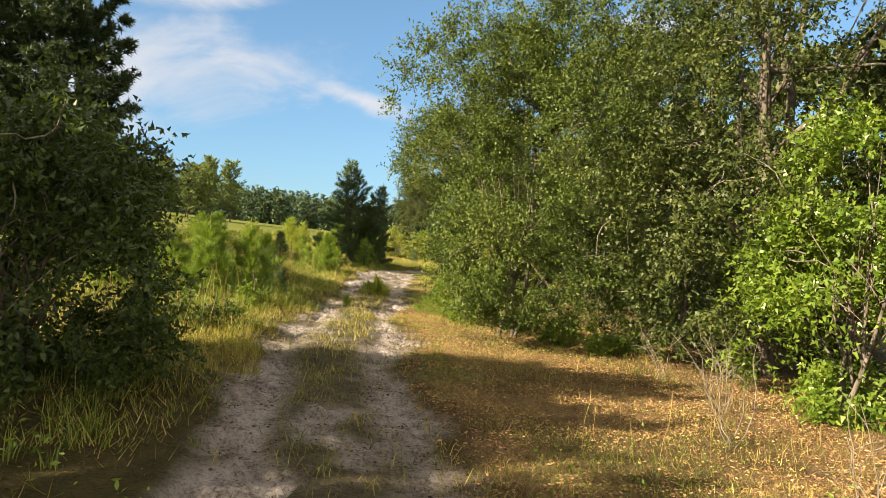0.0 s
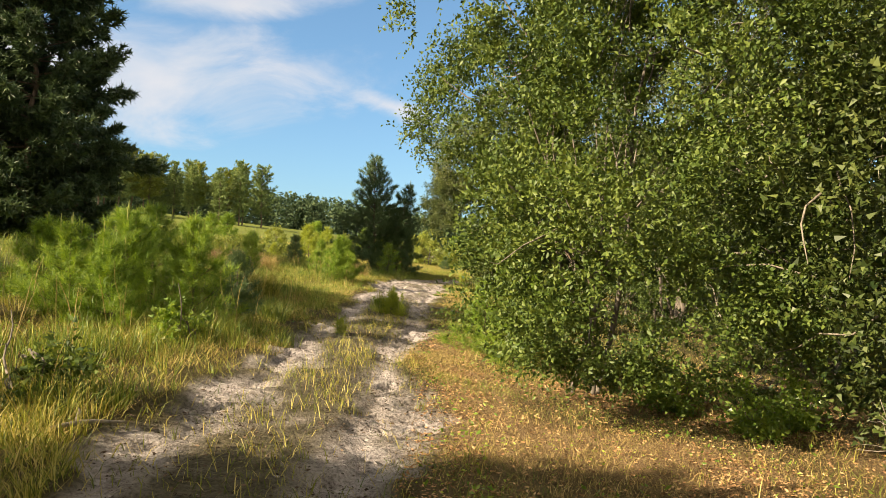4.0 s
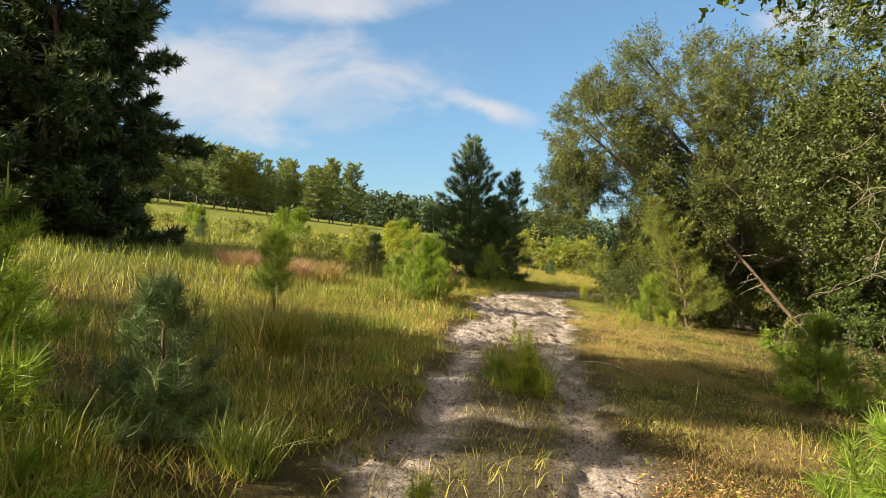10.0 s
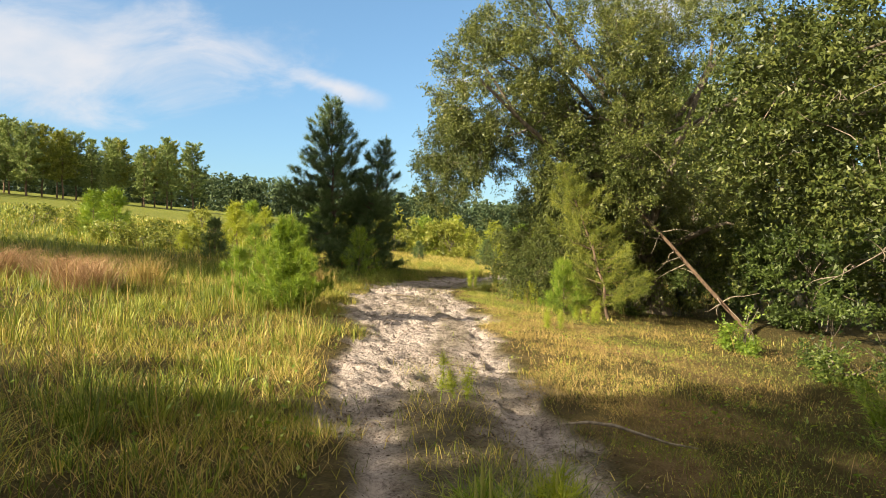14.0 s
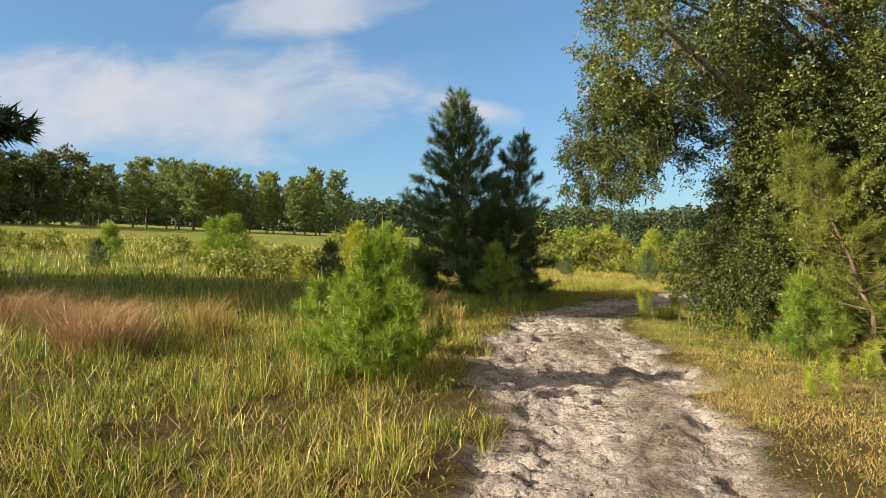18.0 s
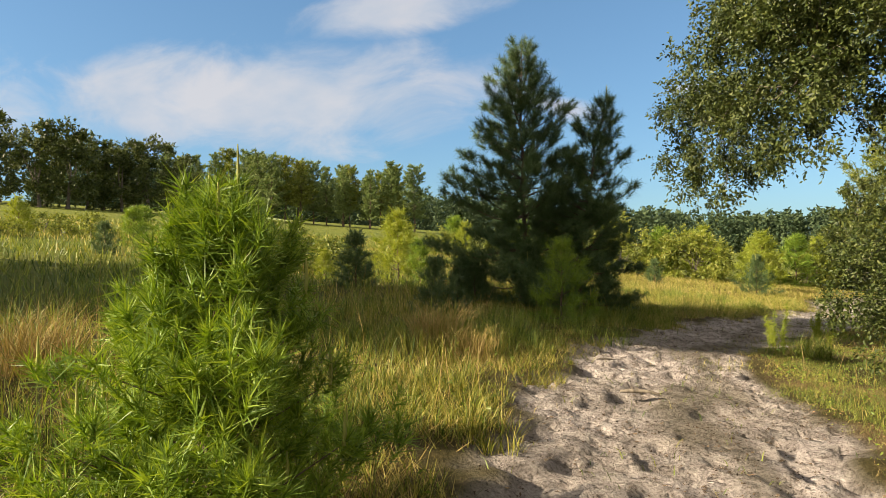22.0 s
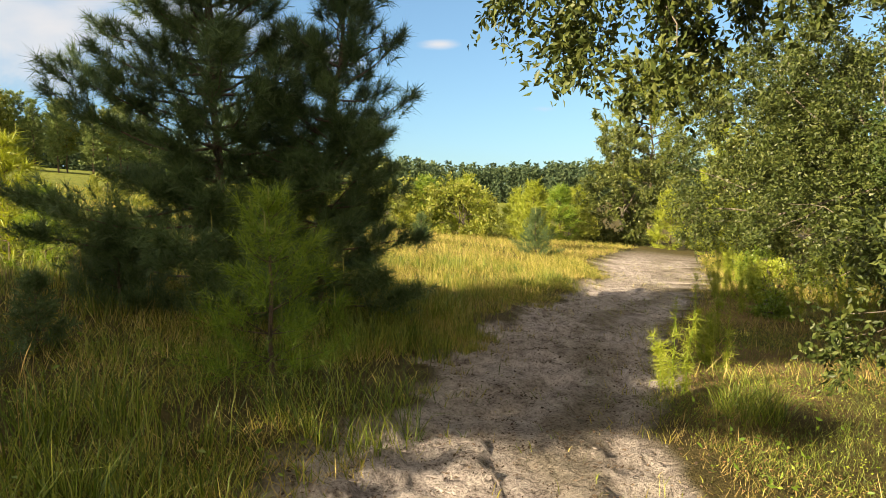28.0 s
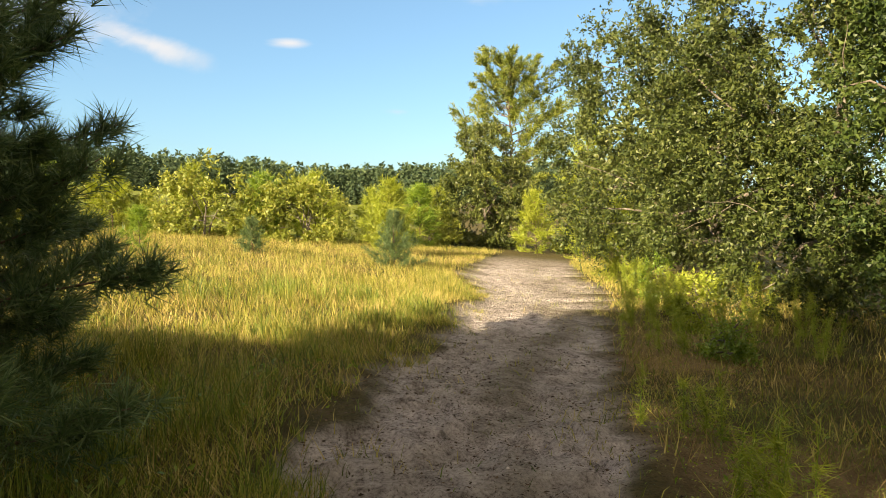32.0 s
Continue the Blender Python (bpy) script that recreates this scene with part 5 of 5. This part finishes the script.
for bx, by in ((-8.1, 27.3), (-8.8, 28.1), (-10.2, 28.4)):
    bunch("bluestem_clump", bx, by, 1500, 0.75, 0.5, MAT_RUST, "collapsed rusty brown bunch of dead grass", (0.5, 1.2))
for bx, by, n, h, r in ((-5.5, 33.2, 700, 0.65, 0.35), (-7.9, 29.3, 500, 0.7, 0.3), (-4.9, 32.6, 350, 0.5, 0.3), (-4.6, 18.5, 900, 0.8, 0.32)):
    bunch("bunch_grass", bx, by, n, h, r, MAT_DRY if by > 20 else MAT_MEADOW, "tan tussock of tall bunch grass")
for bx, by, n, h, r in ((-3.7, 36.3, 420, 0.42, 0.6), (-1.9, 19.2, 520, 0.46, 0.36), (-3.3, 15.3, 300, 0.4, 0.2), (-0.3, 37.0, 300, 0.45, 0.3)):
    bunch("bunch_grass", bx, by, n, h, r, MAT_GREEN, "fresh green tussock of grass", (0.15, 0.95), 0.007)


# ---- debris on the sand, leaf litter ----


def flakes(name, x, y, size, mat, label, category):
    n = len(x)
    P = np.stack([x, y, height(x, y) + rng.uniform(0.002, 0.012, n)], 1)
    ax = rng.normal(size=(n, 3)) * [1, 1, 0.18]
    tagged(part(name, leaves(P, ax, size, size * rng.uniform(0.2, 0.55, n), 0.2), mat), label, category, kind="stuff")


def on_track(n, y0, y1, over=0.1):
    y = rng.uniform(y0, y1, n)
    l, r = np.interp(y, ROAD_Y, ROAD_L), np.interp(y, ROAD_Y, ROAD_R)
    return l - over + (r - l + 2 * over) * rng.uniform(0, 1, n), y


x, y = on_track(46000, 1, 48, 0.2)
k = rng.uniform(0, 1, len(x)) < 0.06 + 0.94 * clumped(x, y, 51, 0.5, 0.4, 0.62)
x, y = x[k], y[k]
flakes("sand_debris", x, y, rng.uniform(0.01, 0.042, len(x)), MAT_DEBRIS, "dark bark bits and leaves on the sand", "debris")
x, y = on_track(52000, 1, 48)
k = rng.uniform(0, 1, len(x)) < 0.05 + 0.95 * clumped(x, y, 55, 0.28, 0.42, 0.62)
x, y = x[k], y[k]
flakes("sand_debris", x, y, rng.uniform(0.008, 0.026, len(x)), MAT_DEBRIS, "fine dark crumbs of bark in the hollows of the sand", "debris")
x, y = scatter(110000, -1, 6, 3, 17, lambda x, y: (road_out(x, y) > -0.1) * (0.25 + 0.75 * clumped(x, y, 53, 0.8)) * np.clip(1.1 - 0.13 * np.abs(x - 1.5), 0.1, 1))
flakes("leaf_litter", x, y, rng.uniform(0.018, 0.045, len(x)), MAT_LITTER, "orange-brown fallen leaves under the oak", "leaf litter")
x, y = scatter(60000, -2, 5, 16, 46, lambda x, y: downhill(x, y) * clumped(x, y, 54, 0.7, 0.4, 0.68) * np.clip(1.2 - 0.2 * np.abs(x + 0.5), 0.1, 1))
flakes("leaf_litter", x, y, rng.uniform(0.010, 0.03, len(x)), MAT_LITTER, "brown fallen leaves among the short grass", "leaf litter")

x, y = scatter(60000, -7, 5, 2, 44, lambda x, y: (road_out(x, y) > 0.05) * clumped(x, y, 71, 0.5, 0.55, 0.75) * np.clip(1.2 - 0.16 * np.abs(x + 2), 0.1, 1))
n = len(x)
P = np.stack([x, y, height(x, y) + rng.uniform(0.02, 0.26, n) * (0.4 + 0.6 * clumped(x, y, 73, 0.8))], 1)
sz = rng.uniform(0.025, 0.065, n)
tagged(part("leafy_weeds", leaves(P, rng.normal(size=(n, 3)) * [1, 1, 0.5] + [0, 0, 0.25], sz, sz * 0.45), MAT_HOLLY), "small leafy green weeds among the grass", "weeds", kind="stuff")

x, y = scatter(75000, -2, 5.5, 3, 42, lambda x, y: downhill(x, y) * (0.1 + 0.9 * clumped(x, y, 75, 0.6, 0.42, 0.68)) * np.clip(1.25 - 0.22 * (x + 1), 0.1, 1))
n = len(x)
P = np.stack([x, y, height(x, y) + rng.uniform(0.005, 0.10, n) * (0.4 + 0.6 * clumped(x, y, 77, 0.7))], 1)
sz = rng.uniform(0.012, 0.032, n)
tagged(part("creeping_weeds", leaves(P, rng.normal(size=(n, 3)) * [1, 1, 0.4] + [0, 0, 0.2], sz, sz * 0.5, 0.2, 0.5), MAT_YELLOW), "low yellow-green creeping weeds beside the track", "weeds", kind="stuff")


def clods(x, y, size):
    """Small crusts and lumps of sand thrown up by tyres and hooves."""
    n = len(x)
    ring = np.array([(1, 0, 0), (0.2, 0.9, 0), (-0.9, 0.35, 0), (-0.5, -0.8, 0), (0.6, -0.75, 0), (0.1, 0.05, 0.32)])
    a = rng.uniform(0, 6.283, n)
    c, s_ = np.cos(a)[:, None], np.sin(a)[:, None]
    R = ring[None] * rng.uniform(0.6, 1.3, (n, 6, 1)) * size[:, None, None]
    V = np.stack([x[:, None] + c * R[..., 0] - s_ * R[..., 1] * 0.7, y[:, None] + s_ * R[..., 0] + c * R[..., 1] * 0.7, height(x, y)[:, None] - 0.006 + R[..., 2]], -1).reshape(-1, 3)
    fan = np.array([(0, 1, 5), (1, 2, 5), (2, 3, 5), (3, 4, 5), (4, 0, 5)])
    return V, (np.arange(n)[:, None, None] * 6 + fan[None]).reshape(-1, 3)


x, y = on_track(16000, 2, 48)
k = rng.uniform(0, 1, len(x)) < (0.08 + 0.92 * clumped(x, y, 57, 0.5, 0.42, 0.66)) * sand_at(x, y)
x, y = x[k], y[k]
tagged(part("sand_clods", clods(x, y, rng.uniform(0.008, 0.03, len(x)) * rng.uniform(0.5, 1.2, len(x))), MAT_CLOD), "crusts and lumps of trodden pale sand", "sand", kind="stuff")

# ---- low plants ----
for px, py, s, mt in ((-3.3, 9.3, 0.34, MAT_OAK), (-3.5, 12.4, 0.22, MAT_HOLLY), (-17.5, 29.5, 1.3, MAT_SHRUB), (-20.0, 31.0, 1.6, MAT_SHRUB), (-22.5, 28.5, 1.5, MAT_SHRUB), (2.9, 11.6, 0.35, MAT_HOLLY), (3.6, 12.2, 0.4, MAT_HOLLY), (2.3, 12.3, 0.3, MAT_HOLLY), (4.6, 25.2, 0.7, MAT_SHRUB), (5.2, 23.2, 0.75, MAT_OAK), (4.2, 26.6, 0.55, MAT_SHRUB), (3.7, 25.3, 0.4, MAT_OAK),
                      (3.4, 27.6, 0.45, MAT_HOLLY), (3.6, 43.2, 0.4, MAT_HOLLY), (4.7, 45.4, 0.5, MAT_YELLOW), (5.6, 47.0, 0.55, MAT_YELLOW), (6.4, 49.2, 0.55, MAT_HOLLY), (7.6, 51.4, 0.6, MAT_YELLOW), (3.2, 33.3, 0.6, MAT_OAK), (5.2, 34.6, 1.4, MAT_OAK_GREY), (3.3, 34.4, 1.3, MAT_OAK_GREY), (7.6, 33.2, 1.5, MAT_SHRUB), (2.6, 14.2, 0.5, MAT_SHRUB), (3.6, 13.4, 0.6, MAT_SHRUB), (1.7, 13.6, 0.35, MAT_SHRUB)):
    broadleaf("low_shrub", px, py, [(0, 0, s, s * 1.1, s * 1.1, s)], 2200 if s > 1 and px > 0 else int(700 * min(s, 0.8) + 120), "low leafy shrub in the grass", "shrub", mt, 0.055 if s < 1 else 0.09 if px > 0 else 0.2, 12, 0.012, None, 3, floor=0.05, stems=2, spray=0.25)

# Added shrubs whose dark leaves stand in for deep shade under the oaks.
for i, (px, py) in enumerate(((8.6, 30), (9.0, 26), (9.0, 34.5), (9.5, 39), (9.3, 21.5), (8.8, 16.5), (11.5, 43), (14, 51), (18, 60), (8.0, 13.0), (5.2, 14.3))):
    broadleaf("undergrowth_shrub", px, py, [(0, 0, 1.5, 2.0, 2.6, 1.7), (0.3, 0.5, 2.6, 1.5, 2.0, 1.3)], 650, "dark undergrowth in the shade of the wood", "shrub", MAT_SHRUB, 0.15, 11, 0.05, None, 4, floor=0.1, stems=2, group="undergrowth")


def fennel(px, py, n, h, r, mat=None):
    """Feathery upright weeds: a thin stem set with fine leaves."""
    root = thing("feathery_weed", px, py, "feathery yellow-green upright weed beside the track", "weed", "feathery weeds")
    tp, ta = [], []
    for i in range(n):
        a, q = rng.uniform(0, 6.283), r * math.sqrt(rng.uniform())
        b0 = np.array([q * math.cos(a), q * math.sin(a), -0.0963 * q * math.cos(a)])
        top = b0 + np.array([rng.normal(0, 0.12), rng.normal(0, 0.12), 1.0]) * h * rng.uniform(0.6, 1.1)
        ln = limb_line(b0, top, 0.0, 6, 0.02)
        part("stem", tube(ln, np.linspace(0.006, 0.002, 6), 5), MAT_YOUNG, root)
        m = int(26 * h) + 6
        t = rng.uniform(0.12, 1, m)
        tp.append(np.stack([np.interp(t, np.linspace(0, 1, 6), ln[:, k]) for k in range(3)], 1))
        ta.append(rng.normal(size=(m, 3)) * [1, 1, 0.2] + [0, 0, 0.8])
    tagged(part("foliage", needles(np.concatenate(tp), np.concatenate(ta), 12, 0.13, 0.006, 1.1), mat or MAT_YELLOW, root), kind="stuff")


for px, py, n, h, r in ((-0.72, 37.6, 5, 0.8, 0.15), (0.2, 38.9, 6, 0.7, 0.3), (0.8, 40.4, 4, 0.6, 0.4), (2.9, 43.8, 6, 0.8, 0.6), (3.9, 45.2, 9, 1.1, 0.7), (5.2, 47.4, 8, 1.0, 0.7), (5.0, 43.6, 6, 0.8, 0.7), (5.8, 45.0, 9, 1.0, 0.8), (7.6, 48.2, 8, 1.1, 0.8), (6.4, 49.8, 8, 1.0, 0.7), (8.6, 54.5, 9, 1.2, 0.8), (0.4, 33.6, 6, 0.6, 0.4), (1.3, 30.4, 6, 0.5, 0.4),
                        (0.9, 36.4, 6, 0.7, 0.4), (-1.75, 18.6, 5, 0.45, 0.2), (0.0, 28.6, 5, 0.4, 0.4), (-2.05, 22.2, 3, 0.45, 0.22), (-2.2, 14.9, 4, 0.3, 0.2)):
    fennel(px, py, n, h, r)


def stalks(name, x, y, h, label):
    """Thin dry seed stalks."""
    pieces = []
    for a, b0, hh in zip(x, y, h):
        g = np.array([a, b0, float(height0(a, b0))])
        e = g + np.array([rng.normal(0, 0.15), rng.normal(0, 0.15), 1]) * hh
        ln = limb_line(g, e, 0.0, 5, 0.02)
        pieces.append(tube(ln, [0.0022, 0.002, 0.0018, 0.0032, 0.001], 4))
    tagged(part(name, joined(pieces), MAT_DRY), label, "seed stalks", kind="stuff")


x, y = scatter(2600, -9, -1.5, 3, 40, lambda x, y: (road_out(x, y) > 0.25) * clumped(x, y, 61, 1.4, 0.45, 0.75) * 0.75)
stalks("seed_stalks", x, y, rng.uniform(0.4, 0.95, len(x)), "thin dry seed stalks above the grass")
x, y = scatter(700, -1, 5, 2, 36, lambda x, y: (road_out(x, y) > 0.25) * clumped(x, y, 63, 1.1, 0.45, 0.75) * 0.6)
stalks("seed_stalks", x, y, rng.uniform(0.25, 0.6, len(x)), "thin dry seed stalks above the grass")
